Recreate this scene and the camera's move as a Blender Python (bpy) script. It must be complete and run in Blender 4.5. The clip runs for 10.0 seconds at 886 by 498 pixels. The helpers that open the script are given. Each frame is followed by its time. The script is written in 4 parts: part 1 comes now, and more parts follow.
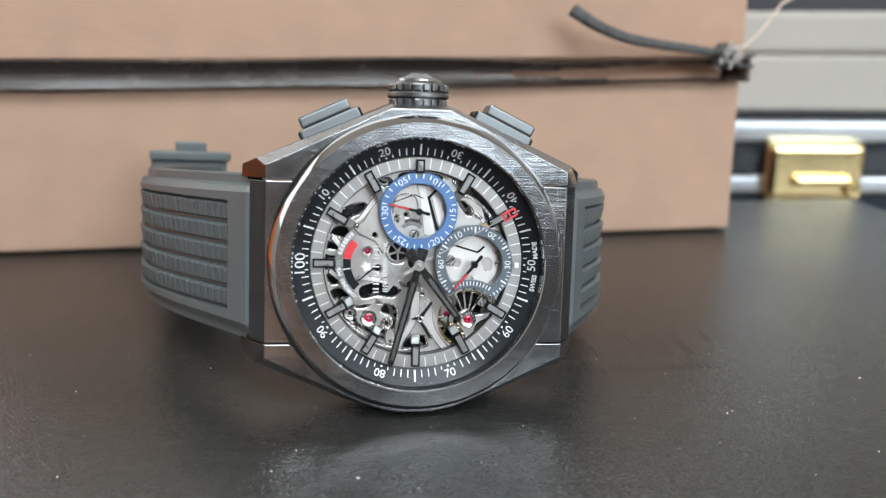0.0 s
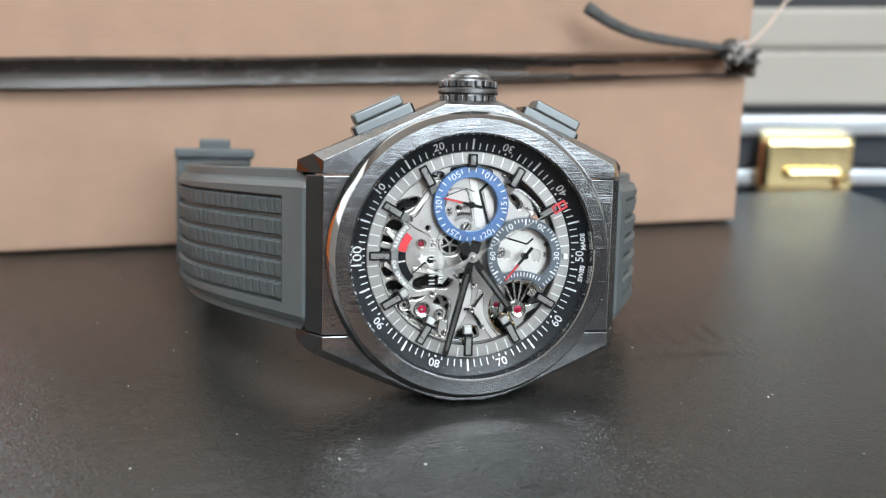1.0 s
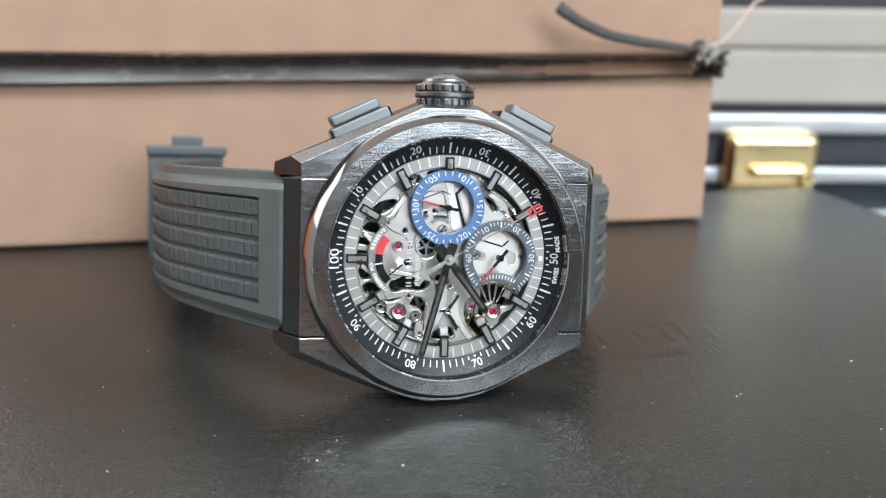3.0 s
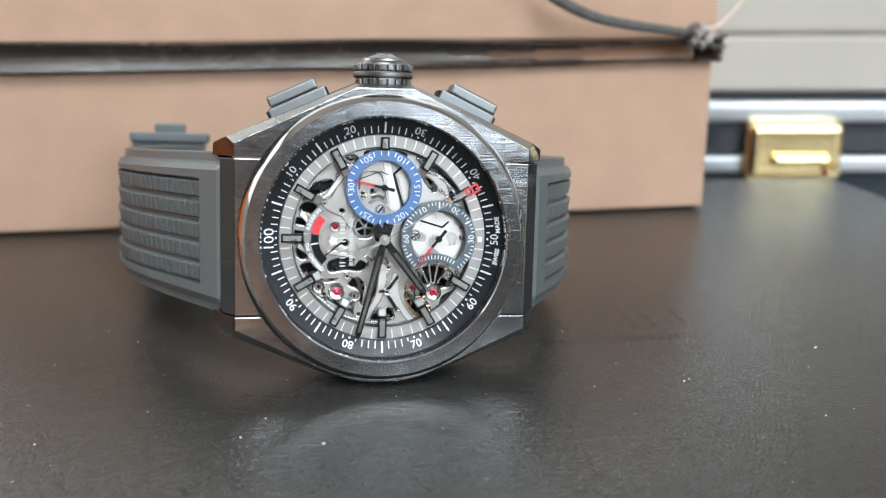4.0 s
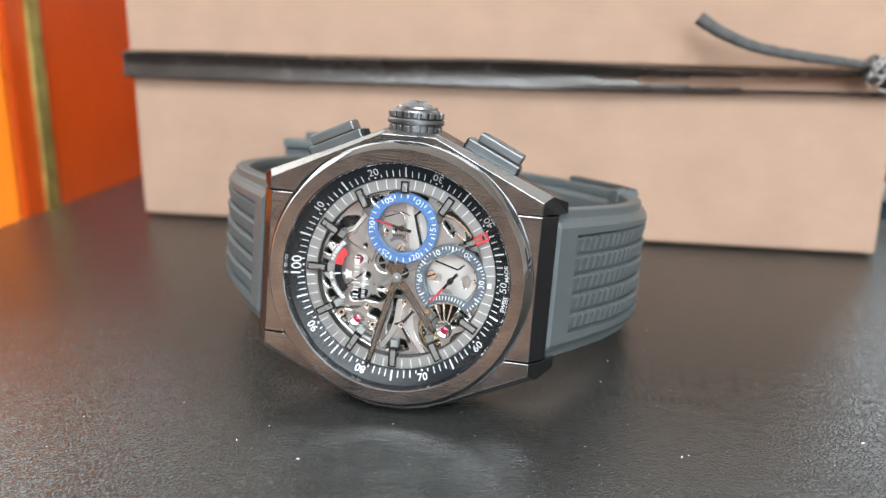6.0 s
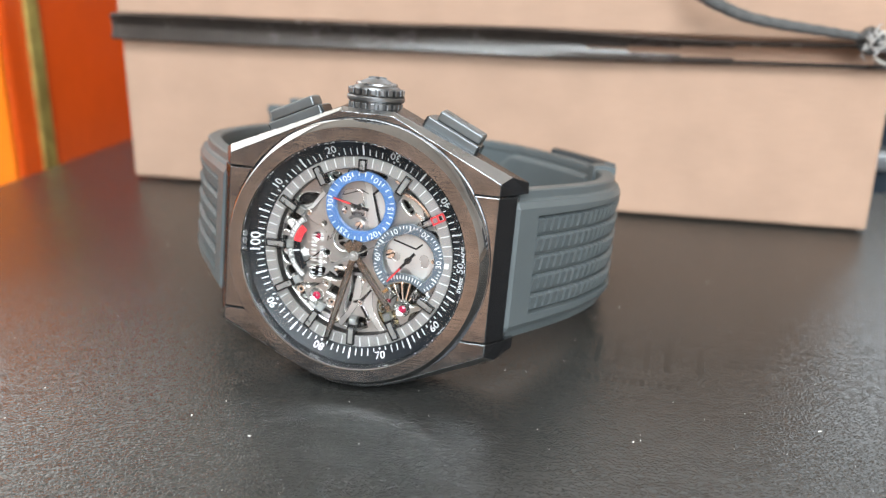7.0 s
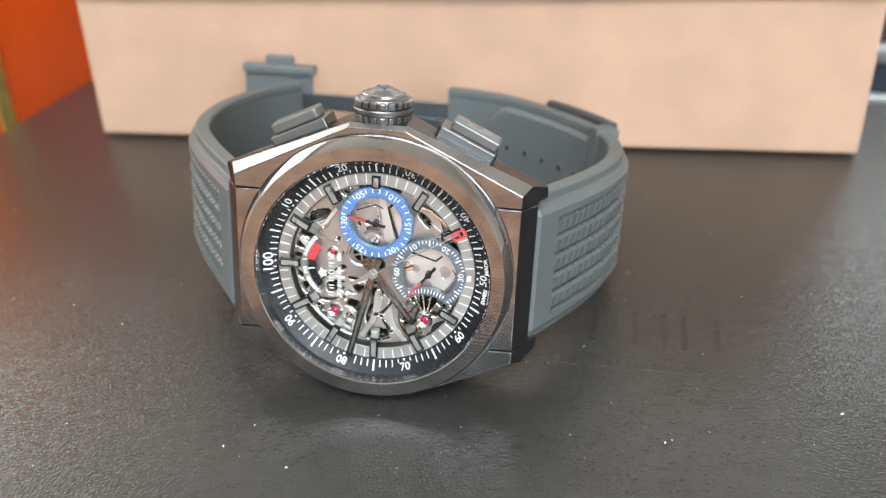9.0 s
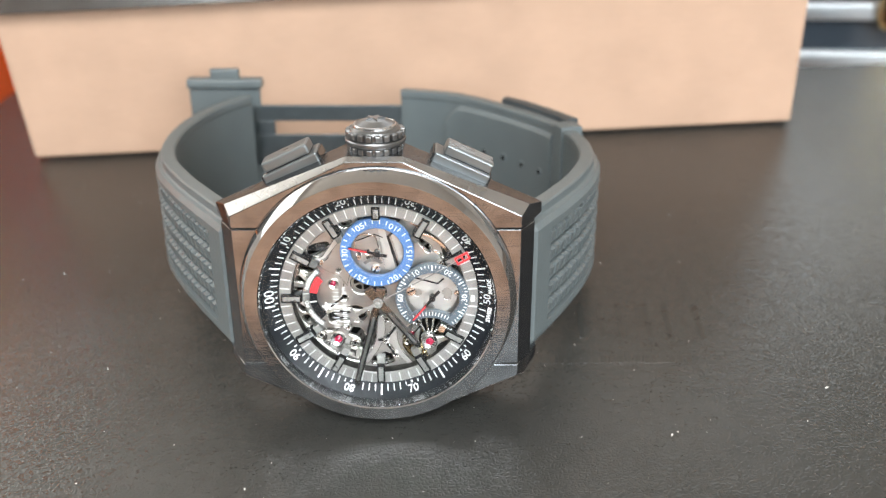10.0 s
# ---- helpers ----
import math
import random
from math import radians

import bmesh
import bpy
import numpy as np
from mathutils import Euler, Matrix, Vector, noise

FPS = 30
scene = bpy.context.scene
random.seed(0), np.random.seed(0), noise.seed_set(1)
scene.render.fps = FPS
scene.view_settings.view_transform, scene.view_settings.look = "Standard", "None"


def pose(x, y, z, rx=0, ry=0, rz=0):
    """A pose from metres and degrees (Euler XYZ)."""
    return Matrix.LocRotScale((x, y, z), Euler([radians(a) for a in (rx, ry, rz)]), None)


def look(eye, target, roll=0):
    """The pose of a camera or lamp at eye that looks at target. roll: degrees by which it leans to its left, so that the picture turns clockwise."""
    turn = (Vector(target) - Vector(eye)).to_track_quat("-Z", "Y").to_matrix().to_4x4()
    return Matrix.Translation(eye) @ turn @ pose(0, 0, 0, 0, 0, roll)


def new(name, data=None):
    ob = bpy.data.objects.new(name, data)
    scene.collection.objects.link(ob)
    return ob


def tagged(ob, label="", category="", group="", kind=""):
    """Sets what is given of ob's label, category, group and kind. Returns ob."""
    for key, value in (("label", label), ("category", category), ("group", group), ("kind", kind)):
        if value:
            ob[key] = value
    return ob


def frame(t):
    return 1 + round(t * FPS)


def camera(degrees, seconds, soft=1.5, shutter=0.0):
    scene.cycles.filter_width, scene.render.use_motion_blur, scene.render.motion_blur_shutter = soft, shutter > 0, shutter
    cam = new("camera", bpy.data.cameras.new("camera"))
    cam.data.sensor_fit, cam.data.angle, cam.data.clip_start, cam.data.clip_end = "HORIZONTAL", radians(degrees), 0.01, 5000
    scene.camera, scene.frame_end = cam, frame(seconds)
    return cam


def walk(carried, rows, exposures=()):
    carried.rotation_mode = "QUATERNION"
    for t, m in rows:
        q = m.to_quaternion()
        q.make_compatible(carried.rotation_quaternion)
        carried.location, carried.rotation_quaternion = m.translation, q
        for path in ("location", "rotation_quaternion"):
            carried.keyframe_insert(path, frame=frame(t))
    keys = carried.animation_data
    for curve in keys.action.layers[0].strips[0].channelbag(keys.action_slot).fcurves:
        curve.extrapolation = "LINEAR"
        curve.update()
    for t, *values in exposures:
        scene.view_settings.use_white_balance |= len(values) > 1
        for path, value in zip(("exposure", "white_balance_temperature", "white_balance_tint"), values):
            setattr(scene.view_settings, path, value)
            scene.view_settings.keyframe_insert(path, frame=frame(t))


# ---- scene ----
cam = camera(51.75, 10.0, 1.3)
PATH = [
    (0, (0.00529, 0.00052, 0.05686), (-0.00410, 0.14575, 0.02054), 0.10),
    (0.5, (-0.00168, -0.00188, 0.05694), (-0.00867, 0.14338, 0.02019), -0.12),
    (1, (-0.00653, -0.00353, 0.05702), (-0.01121, 0.14181, 0.02021), -0.06),
    (1.5, (-0.01196, -0.00492, 0.05726), (-0.01444, 0.14046, 0.02039), 0.30),
    (2, (-0.01438, -0.00529, 0.05738), (-0.01561, 0.14007, 0.02039), 0.61),
    (3.5, (-0.00043, -0.00395, 0.05941), (0.00078, 0.14098, 0.02078), 0.64),
    (4, (0.01016, -0.00382, 0.05657), (0.00155, 0.14081, 0.01774), -0.17),
    (4.5, (0.02409, -0.00397, 0.05744), (-0.00154, 0.13860, 0.01849), -0.25),
    (5, (0.03726, -0.00044, 0.06253), (-0.00116, 0.13912, 0.02319), -0.20),
    (5.5, (0.04730, 0.00281, 0.06425), (-0.00243, 0.13840, 0.02373), -0.09),
    (5.7, (0.04975, 0.00257, 0.06612), (-0.00327, 0.13669, 0.02488), 0.06),
    (7, (0.06220, 0.00954, 0.07189), (0.00401, 0.13846, 0.02196), 0.98),
    (7.5, (0.06149, 0.01306, 0.07582), (0.00365, 0.13939, 0.01929), 0.84),
    (8, (0.05705, 0.01634, 0.07933), (0.00094, 0.14013, 0.01587), 0.31),
    (8.5, (0.05275, 0.01574, 0.08778), (-0.00186, 0.13799, 0.02017), -1.09),
    (9, (0.04798, 0.01765, 0.09242), (0.00009, 0.14064, 0.02114), -1.65),
    (9.5, (0.04258, 0.01901, 0.09637), (0.00288, 0.14317, 0.02215), -2.21),
    (10, (0.03290, 0.01665, 0.10239), (0.00105, 0.14094, 0.02469), -3.53),
]
walk(cam, [(t, look(eye, target, roll)) for t, eye, target, roll in PATH],
     exposures=[(0, 0.33, 6500), (2, 0.39, 6500), (3.5, 0.43, 6500), (4.5, 0.58, 6500), (5.5, 0.7, 6500), (7, 0.84, 6550), (7.5, 0.97, 6600), (8.5, 0.92, 6700), (10, 1.04, 6800)])
cam.data.dof.use_dof, cam.data.dof.focus_distance, cam.data.dof.aperture_fstop = True, 0.1390, 19.0

# ---- world and light ----
world = bpy.data.worlds.new("sky")
scene.world = world
world.use_nodes = True
wn = world.node_tree
sky = wn.nodes.new("ShaderNodeTexSky")
sky.sky_type = "NISHITA"
sky.sun_disc = False
sky.sun_elevation, sky.sun_rotation = radians(38), radians(200)
wn.links.new(sky.outputs[0], wn.nodes["Background"].inputs[0])
wn.nodes["Background"].inputs[1].default_value = 0.12


def area_lamp(name, m, sx, sy, watts, colour):
    data = bpy.data.lights.new(name, "AREA")
    data.shape, data.size, data.size_y, data.energy, data.color = "RECTANGLE", sx, sy, watts, colour
    ob = new(name, data)
    ob.matrix_world = m
    return ob


# daylight in the openings of the three windows, before the desk, beyond it and beside it
area_lamp("window_light", look((1.42, -1.76, 0.93), (0.25, 0.2, 0.1)), 1.6, 1.0, 33.0, (0.845, 0.945, 1.0))
area_lamp("north_window_light", look((-0.63, 1.68, 0.935), (-0.55, 0.2, 0.75)), 2.25, 1.3, 12.2, (0.975, 0.975, 0.91))
area_lamp("west_window_light", look((-1.96, 0.6, 0.95), (0.0, 0.3, 0.4)), 1.7, 1.1, 15.0, (0.975, 0.97, 0.9))
# the light panel of the ceiling
area_lamp("ceiling_light", look((0.4, -1.28, 1.66), (0.4, -1.28, 0.0)), 1.5, 1.0, 50.0, (0.875, 0.96, 1.0))

# ---- materials ----


def mat(name, colour, rough=0.5, metal=0.0, var=0.12, scale=60.0, bump=0.0, bscale=400.0, stretch=(1, 1, 1), rvar=0.1, spec=0.5, coat=0.0, random_tint=0.0, second=None):
    """A principled material with two scales of variation in colour and gloss and a fine relief."""
    m = bpy.data.materials.new(name)
    m.use_nodes = True
    nt = m.node_tree
    n, link = nt.nodes, nt.links.new
    b = n["Principled BSDF"]
    b.inputs["Metallic"].default_value = metal
    b.inputs["Specular IOR Level"].default_value = spec
    b.inputs["Coat Weight"].default_value = coat
    b.inputs["Coat Roughness"].default_value = 0.08
    tc = n.new("ShaderNodeTexCoord")
    mp = n.new("ShaderNodeMapping")
    mp.inputs["Scale"].default_value = stretch
    link(tc.outputs["Object"], mp.inputs["Vector"])
    big = n.new("ShaderNodeTexNoise")
    big.inputs["Scale"].default_value, big.inputs["Detail"].default_value = scale, 4.0
    fine = n.new("ShaderNodeTexNoise")
    fine.inputs["Scale"].default_value, fine.inputs["Detail"].default_value = bscale, 3.0
    link(tc.outputs["Object"], big.inputs["Vector"])
    link(mp.outputs["Vector"], fine.inputs["Vector"])
    mix = n.new("ShaderNodeMix")
    mix.data_type = "RGBA"
    dark = second or tuple(c * (1 - var) for c in colour)
    light = tuple(min(1.0, c * (1 + var)) for c in colour)
    mix.inputs[6].default_value = (*dark, 1)
    mix.inputs[7].default_value = (*light, 1)
    add = n.new("ShaderNodeMath")
    add.operation = "MULTIPLY_ADD"
    link(fine.outputs["Fac"], add.inputs[0])
    add.inputs[1].default_value = 0.5
    half = n.new("ShaderNodeMath")
    half.operation = "MULTIPLY_ADD"
    link(big.outputs["Fac"], half.inputs[0])
    half.inputs[1].default_value, half.inputs[2].default_value = 1.2, -0.35
    link(half.outputs[0], add.inputs[2])
    add.use_clamp = True
    link(add.outputs[0], mix.inputs[0])
    out = mix.outputs[2]
    if random_tint:
        info = n.new("ShaderNodeObjectInfo")
        hsv = n.new("ShaderNodeHueSaturation")
        mr = n.new("ShaderNodeMapRange")
        mr.inputs[3].default_value, mr.inputs[4].default_value = 1 - random_tint, 1 + random_tint
        link(info.outputs["Random"], mr.inputs[0])
        link(mr.outputs[0], hsv.inputs["Value"])
        link(out, hsv.inputs["Color"])
        out = hsv.outputs[0]
    link(out, b.inputs["Base Color"])
    mr = n.new("ShaderNodeMapRange")
    mr.inputs[3].default_value, mr.inputs[4].default_value = max(0.02, rough - rvar), min(1.0, rough + rvar)
    link(add.outputs[0], mr.inputs[0])
    link(mr.outputs[0], b.inputs["Roughness"])
    if bump:
        bp = n.new("ShaderNodeBump")
        bp.inputs["Strength"].default_value, bp.inputs["Distance"].default_value = 1.0, bump
        link(fine.outputs["Fac"], bp.inputs["Height"])
        link(bp.outputs[0], b.inputs["Normal"])
    return m


def leather_material(name, colour, rough, cell=900.0, depth=0.00012):
    """Grained leather: small cells with creases between them, duller in the creases."""
    m = mat(name, colour, rough, var=0.35, scale=25.0, bscale=300.0, rvar=0.06, spec=0.52)
    nt = m.node_tree
    n, link = nt.nodes, nt.links.new
    tc = n.new("ShaderNodeTexCoord")
    warp = n.new("ShaderNodeTexNoise")
    warp.inputs["Scale"].default_value = 500.0
    link(tc.outputs["Object"], warp.inputs["Vector"])
    mixv = n.new("ShaderNodeVectorMath")
    mixv.operation = "MULTIPLY_ADD"
    link(warp.outputs["Color"], mixv.inputs[0])
    mixv.inputs[1].default_value = (0.0012, 0.0012, 0.0012)
    link(tc.outputs["Object"], mixv.inputs[2])
    vor = n.new("ShaderNodeTexVoronoi")
    vor.feature = "DISTANCE_TO_EDGE"
    vor.inputs["Scale"].default_value = cell
    link(mixv.outputs[0], vor.inputs["Vector"])
    ramp = n.new("ShaderNodeMapRange")
    ramp.inputs[1].default_value, ramp.inputs[2].default_value = 0.0, 0.25
    link(vor.outputs["Distance"], ramp.inputs[0])
    bp = n.new("ShaderNodeBump")
    bp.inputs["Strength"].default_value, bp.inputs["Distance"].default_value = 1.0, depth
    link(ramp.outputs[0], bp.inputs["Height"])
    link(bp.outputs[0], n["Principled BSDF"].inputs["Normal"])
    return m


LEATHER = leather_material("black_leather", (0.028, 0.0275, 0.0257), 0.21, 1450.0, 0.000032)
PRESSED = mat("pressed_black_leather", (0.028, 0.0275, 0.0257), 0.225, var=0.3, scale=300, spec=0.52)
KRAFT = mat("kraft_card", (0.448, 0.292, 0.212), 0.8, var=0.13, scale=60, bump=0.00008, bscale=700, stretch=(0.25, 1, 3), spec=0.2)
RIBBON = mat("dark_satin_ribbon", (0.085, 0.068, 0.06), 0.24, var=0.35, scale=80, bump=0.00008, bscale=1500, stretch=(0.2, 1, 1), spec=0.95)
CORD = mat("black_leather_cord", (0.075, 0.073, 0.072), 0.55, var=0.6, scale=500, bump=0.0003, bscale=1300)
TWINE = mat("pale_twine", (0.62, 0.48, 0.40), 0.85, var=0.2, scale=400, bump=0.0001, bscale=3000)
PALE = mat("frayed_grey_thread", (0.5, 0.47, 0.45), 0.8, var=0.4, scale=500)
LACQUER = mat("black_lacquer", (0.024, 0.031, 0.040), 0.16, var=0.25, scale=20, rvar=0.05, coat=0.3)
GREY_CLOTH = mat("grey_beige_cover", (0.43, 0.40, 0.36), 0.7, var=0.08, scale=25, bump=0.0001, bscale=900)
GILT_STRIP = mat("worn_gilt_strip", (0.85, 0.62, 0.2), 0.38, 0.85, var=0.45, scale=110, rvar=0.12, second=(0.35, 0.2, 0.05))
# pale metal that imitates the bright reflections on the lacquered edges
PALE_EDGE = mat("pale_edge_reflection", (0.62, 0.66, 0.70), 0.34, 0.9, var=0.06, scale=40, rvar=0.05)
BRASS = mat("polished_brass", (0.93, 0.75, 0.40), 0.2, 1.0, var=0.12, scale=120, bump=0.00006, bscale=500, rvar=0.06)
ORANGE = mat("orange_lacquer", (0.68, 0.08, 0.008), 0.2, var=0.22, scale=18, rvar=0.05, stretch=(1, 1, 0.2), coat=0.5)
# the same lacquer made brighter: window light put into the colour
ORANGE_LIT = mat("window_lit_orange_lacquer", (0.92, 0.2, 0.01), 0.3, var=0.12, scale=18, coat=0.3)
DESK = mat("dark_desk_wood", (0.16, 0.105, 0.07), 0.4, var=0.3, scale=12, bump=0.0001, bscale=60, stretch=(0.15, 3, 1))
PLASTER = mat("beige_plaster", (0.62, 0.60, 0.57), 0.9, var=0.05, scale=3, bump=0.0005, bscale=120)
# dark and brown surfaces of the unseen wall, chosen for the watch's reflections
DARK_REFLECTED = mat("dark_reflected_wall", (0.045, 0.045, 0.047), 0.8, var=0.08, scale=3)
BROWN_REFLECTED = mat("brown_reflected_wall", (0.66, 0.43, 0.30), 0.55, var=0.2, scale=5, bscale=40, stretch=(1, 1, 0.1))
DARK_WALL = mat("dark_panel", (0.03, 0.03, 0.035), 0.6, var=0.3, scale=6)
FLOORING = mat("wood_floor", (0.54, 0.335, 0.215), 0.5, var=0.25, scale=4, bscale=40, stretch=(1, 8, 1))
WHITE_FRAME = mat("white_frame", (0.75, 0.75, 0.73), 0.5, var=0.04)

# ---- building helpers ----


def mesh_of(bm, name, material, smooth=False):
    me = bpy.data.meshes.new(name)
    bmesh.ops.recalc_face_normals(bm, faces=bm.faces[:])
    bm.to_mesh(me)
    bm.free()
    me.materials.append(material)
    if smooth:
        for p in me.polygons:
            p.use_smooth = True
        me.set_sharp_from_angle(angle=0.45)
    return me


def part(name, bm, material, parent=None, label="", smooth=False):
    ob = new(name, mesh_of(bm, name, material, smooth))
    ob.parent = parent
    if label:
        ob["label"] = label
    return ob


def part_of(name, me, parent):
    ob = new(name, me)
    ob.parent = parent
    return ob


def box_bm(x0, x1, y0, y1, z0, z1, bevel=0.0, segments=2, bm=None):
    bm2 = bmesh.new()
    bmesh.ops.create_cube(bm2, size=1.0)
    bmesh.ops.transform(bm2, matrix=Matrix.LocRotScale(((x0 + x1) / 2, (y0 + y1) / 2, (z0 + z1) / 2), None, (x1 - x0, y1 - y0, z1 - z0)), verts=bm2.verts[:])
    if bevel:
        bmesh.ops.bevel(bm2, geom=bm2.edges[:], offset=bevel, segments=segments, profile=0.5, affect="EDGES")
    if bm is None:
        return bm2
    merge(bm, bm2)
    return bm


def merge(bm, other):
    me = bpy.data.meshes.new("scratch")
    other.to_mesh(me)
    other.free()
    bm.from_mesh(me)
    bpy.data.meshes.remove(me)


def prism(outline, z0, z1, bevel=0.0, segments=1, bm=None):
    """An outline in x and y raised from z0 to z1, with its upper rim bevelled."""
    b = bmesh.new()
    low = [b.verts.new((x, y, z0)) for x, y in outline]
    high = [b.verts.new((x, y, z1)) for x, y in outline]
    b.faces.new(low[::-1])
    top = b.faces.new(high)
    k = len(outline)
    for i in range(k):
        b.faces.new((low[i], low[(i + 1) % k], high[(i + 1) % k], high[i]))
    if bevel:
        bmesh.ops.bevel(b, geom=list(top.edges), offset=bevel, segments=segments, profile=0.5, affect="EDGES")
    if bm is None:
        return b
    merge(bm, b)
    return bm


def lathe(profile, steps=96, centre=(0, 0), bm=None, a0=0.0, a1=math.tau):
    """A closed profile of (radius, z) turned about the z axis."""
    b = bmesh.new()
    full = a1 - a0 > math.tau - 1e-6
    count = steps if full else steps + 1
    rings = []
    for i in range(count):
        a = a0 + (a1 - a0) * i / steps
        rings.append([b.verts.new((centre[0] + r * math.cos(a), centre[1] + r * math.sin(a), z)) for r, z in profile])
    k = len(profile)
    for i in range(steps):
        p, q = rings[i], rings[(i + 1) % count]
        for j in range(k):
            b.faces.new((p[j], q[j], q[(j + 1) % k], p[(j + 1) % k]))
    if not full:
        b.faces.new(rings[0])
        b.faces.new(rings[-1][::-1])
    bmesh.ops.remove_doubles(b, verts=b.verts[:], dist=1e-7)
    if bm is None:
        return b
    merge(bm, b)
    return bm


def smooth_path(points, steps):
    """Catmull-Rom points along a path."""
    pts = [Vector(p) for p in points]
    pts = [2 * pts[0] - pts[1]] + pts + [2 * pts[-1] - pts[-2]]
    out = []
    for i in range(1, len(pts) - 2):
        for s in range(steps):
            t = s / steps
            a, b, c, d = pts[i - 1 : i + 3]
            out.append(0.5 * (2 * b + (c - a) * t + (2 * a - 5 * b + 4 * c - d) * t * t + (3 * b - a - 3 * c + d) * t**3))
    return out + [pts[-2]]


def tube(points, radii, sides=8, flat=1.0, up=Vector((0, 0, 1)), bm=None):
    """A tube along points, with a radius at each; flat squeezes it."""
    b = bmesh.new() if bm is None else bm
    rings = []
    for i, p in enumerate(points):
        d = (points[min(i + 1, len(points) - 1)] - points[max(i - 1, 0)]).normalized()
        s = d.cross(up).normalized()
        u = s.cross(d)
        r = radii[i] if hasattr(radii, "__len__") else radii
        rings.append([b.verts.new(p + r * (math.cos(a) * u + flat * math.sin(a) * s)) for a in [math.tau * k / sides for k in range(sides)]])
    for p, q in zip(rings, rings[1:]):
        for j in range(sides):
            b.faces.new((p[j], p[(j + 1) % sides], q[(j + 1) % sides], q[j]))
    b.faces.new(rings[0][::-1])
    b.faces.new(rings[-1])
    return b


# ---- the room ----
cm = 0.01


def wall(name, x0, x1, y0, y1, z0, z1, material, label):
    ob = part(name, box_bm(x0, x1, y0, y1, z0, z1), material)
    return tagged(ob, label, "wall", kind="structure")


floor = tagged(part("floor", box_bm(-2.0, 2.5, -1.8, 1.7, -0.88, -0.82), FLOORING), "brown wooden floor of the room", "floor", kind="structure")
ceiling = tagged(part("ceiling", box_bm(-2.0, 2.5, -1.8, 1.7, 1.7, 1.76), PLASTER), "plain white ceiling", "ceiling", kind="structure")
west = new("wall_west")
tagged(west, "beige plaster wall with a window opening", "wall", kind="structure")
for y0, y1, z0, z1 in ((-1.8, -0.3, -0.82, 1.7), (1.5, 1.7, -0.82, 1.7), (-0.3, 1.5, -0.82, 0.35), (-0.3, 1.5, 1.55, 1.7)):
    part("wall_section", box_bm(-2.1, -2.0, y0, y1, z0, z1), PLASTER, west)
win = new("window_3")
tagged(win, "white framed window beside the desk", "window", kind="structure")
fr = bmesh.new()
for y0, y1, z0, z1 in ((-0.3, -0.25, 0.35, 1.55), (1.45, 1.5, 0.35, 1.55), (-0.25, 1.45, 0.35, 0.4), (-0.25, 1.45, 1.5, 1.55), (0.58, 0.62, 0.4, 1.5)):
    box_bm(-2.08, -2.02, y0, y1, z0, z1, bm=fr)
part("window_frame", fr, WHITE_FRAME, win)
wall("wall_east", 2.5, 2.6, -1.8, 1.7, -0.82, 1.7, PLASTER, "plain beige plaster wall")
north = new("wall_north")
tagged(north, "beige plaster wall with a long window beyond the desk", "wall", kind="structure")
for x0, x1, z0, z1 in ((-2.0, -1.8, -0.82, 1.7), (0.55, 2.5, -0.82, 1.7), (-1.8, 0.55, -0.82, 0.25), (-1.8, 0.55, 1.62, 1.7)):
    part("wall_section", box_bm(x0, x1, 1.7, 1.8, z0, z1), PLASTER, north)
# unseen wall; its dark and brown sections are added to shape the metal's reflections
south = new("wall_south")
tagged(south, "unseen wall with window opening, dark and brown for the watch to reflect", "wall", kind="structure")
for x0, x1, z0, z1, material in (
        (-2.0, -0.45, -0.82, 1.7, DARK_REFLECTED), (-0.45, 0.3, 0.06, 1.7, DARK_REFLECTED), (0.3, 0.5, -0.28, 1.7, DARK_REFLECTED), (2.3, 2.5, -0.82, 1.7, DARK_REFLECTED), (0.5, 2.3, -0.28, 0.38, DARK_REFLECTED),
        (0.5, 2.3, 1.5, 1.7, DARK_REFLECTED), (0.75, 2.3, -0.82, -0.28, DARK_REFLECTED), (0.3, 0.75, -0.82, -0.28, BROWN_REFLECTED), (-0.45, 0.3, -0.82, 0.06, BROWN_REFLECTED)):
    part("wall_section", box_bm(x0, x1, -1.9, -1.8, z0, z1), material, south)
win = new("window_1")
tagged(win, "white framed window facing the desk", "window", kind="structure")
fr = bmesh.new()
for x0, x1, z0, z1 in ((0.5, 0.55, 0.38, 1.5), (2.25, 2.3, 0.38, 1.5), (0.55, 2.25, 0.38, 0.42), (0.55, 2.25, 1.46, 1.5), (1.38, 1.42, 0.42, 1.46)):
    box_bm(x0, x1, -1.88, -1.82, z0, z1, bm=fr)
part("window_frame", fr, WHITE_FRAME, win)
win = new("window_2")
tagged(win, "long white framed window beyond the desk", "window", kind="structure")
fr = bmesh.new()
for x0, x1, z0, z1 in ((-1.8, -1.76, 0.25, 1.62), (0.51, 0.55, 0.25, 1.62), (-1.76, 0.51, 0.25, 0.29), (-1.76, 0.51, 1.58, 1.62), (-0.64, -0.61, 0.29, 1.58)):
    box_bm(x0, x1, 1.72, 1.78, z0, z1, bm=fr)
part("window_frame", fr, WHITE_FRAME, win)

# ---- the desk and the leather case on it that carries the watch ----
desk = new("desk")
tagged(desk, "dark wooden desk under the cases", "desk")
part("desktop", box_bm(-0.75, 0.85, 0.0, 0.75, -0.10, -0.06, 0.004), DESK, desk)
for x, y in ((-0.7, 0.05), (0.8, 0.05), (-0.7, 0.7), (0.8, 0.7)):
    part("leg", box_bm(x - 0.03, x + 0.03, y - 0.03, y + 0.03, -0.82, -0.1, 0.003), DESK, desk)

TURN = pose(0, 0, 0, 0, 0, 9.5)
leather_case = new("leather_case")
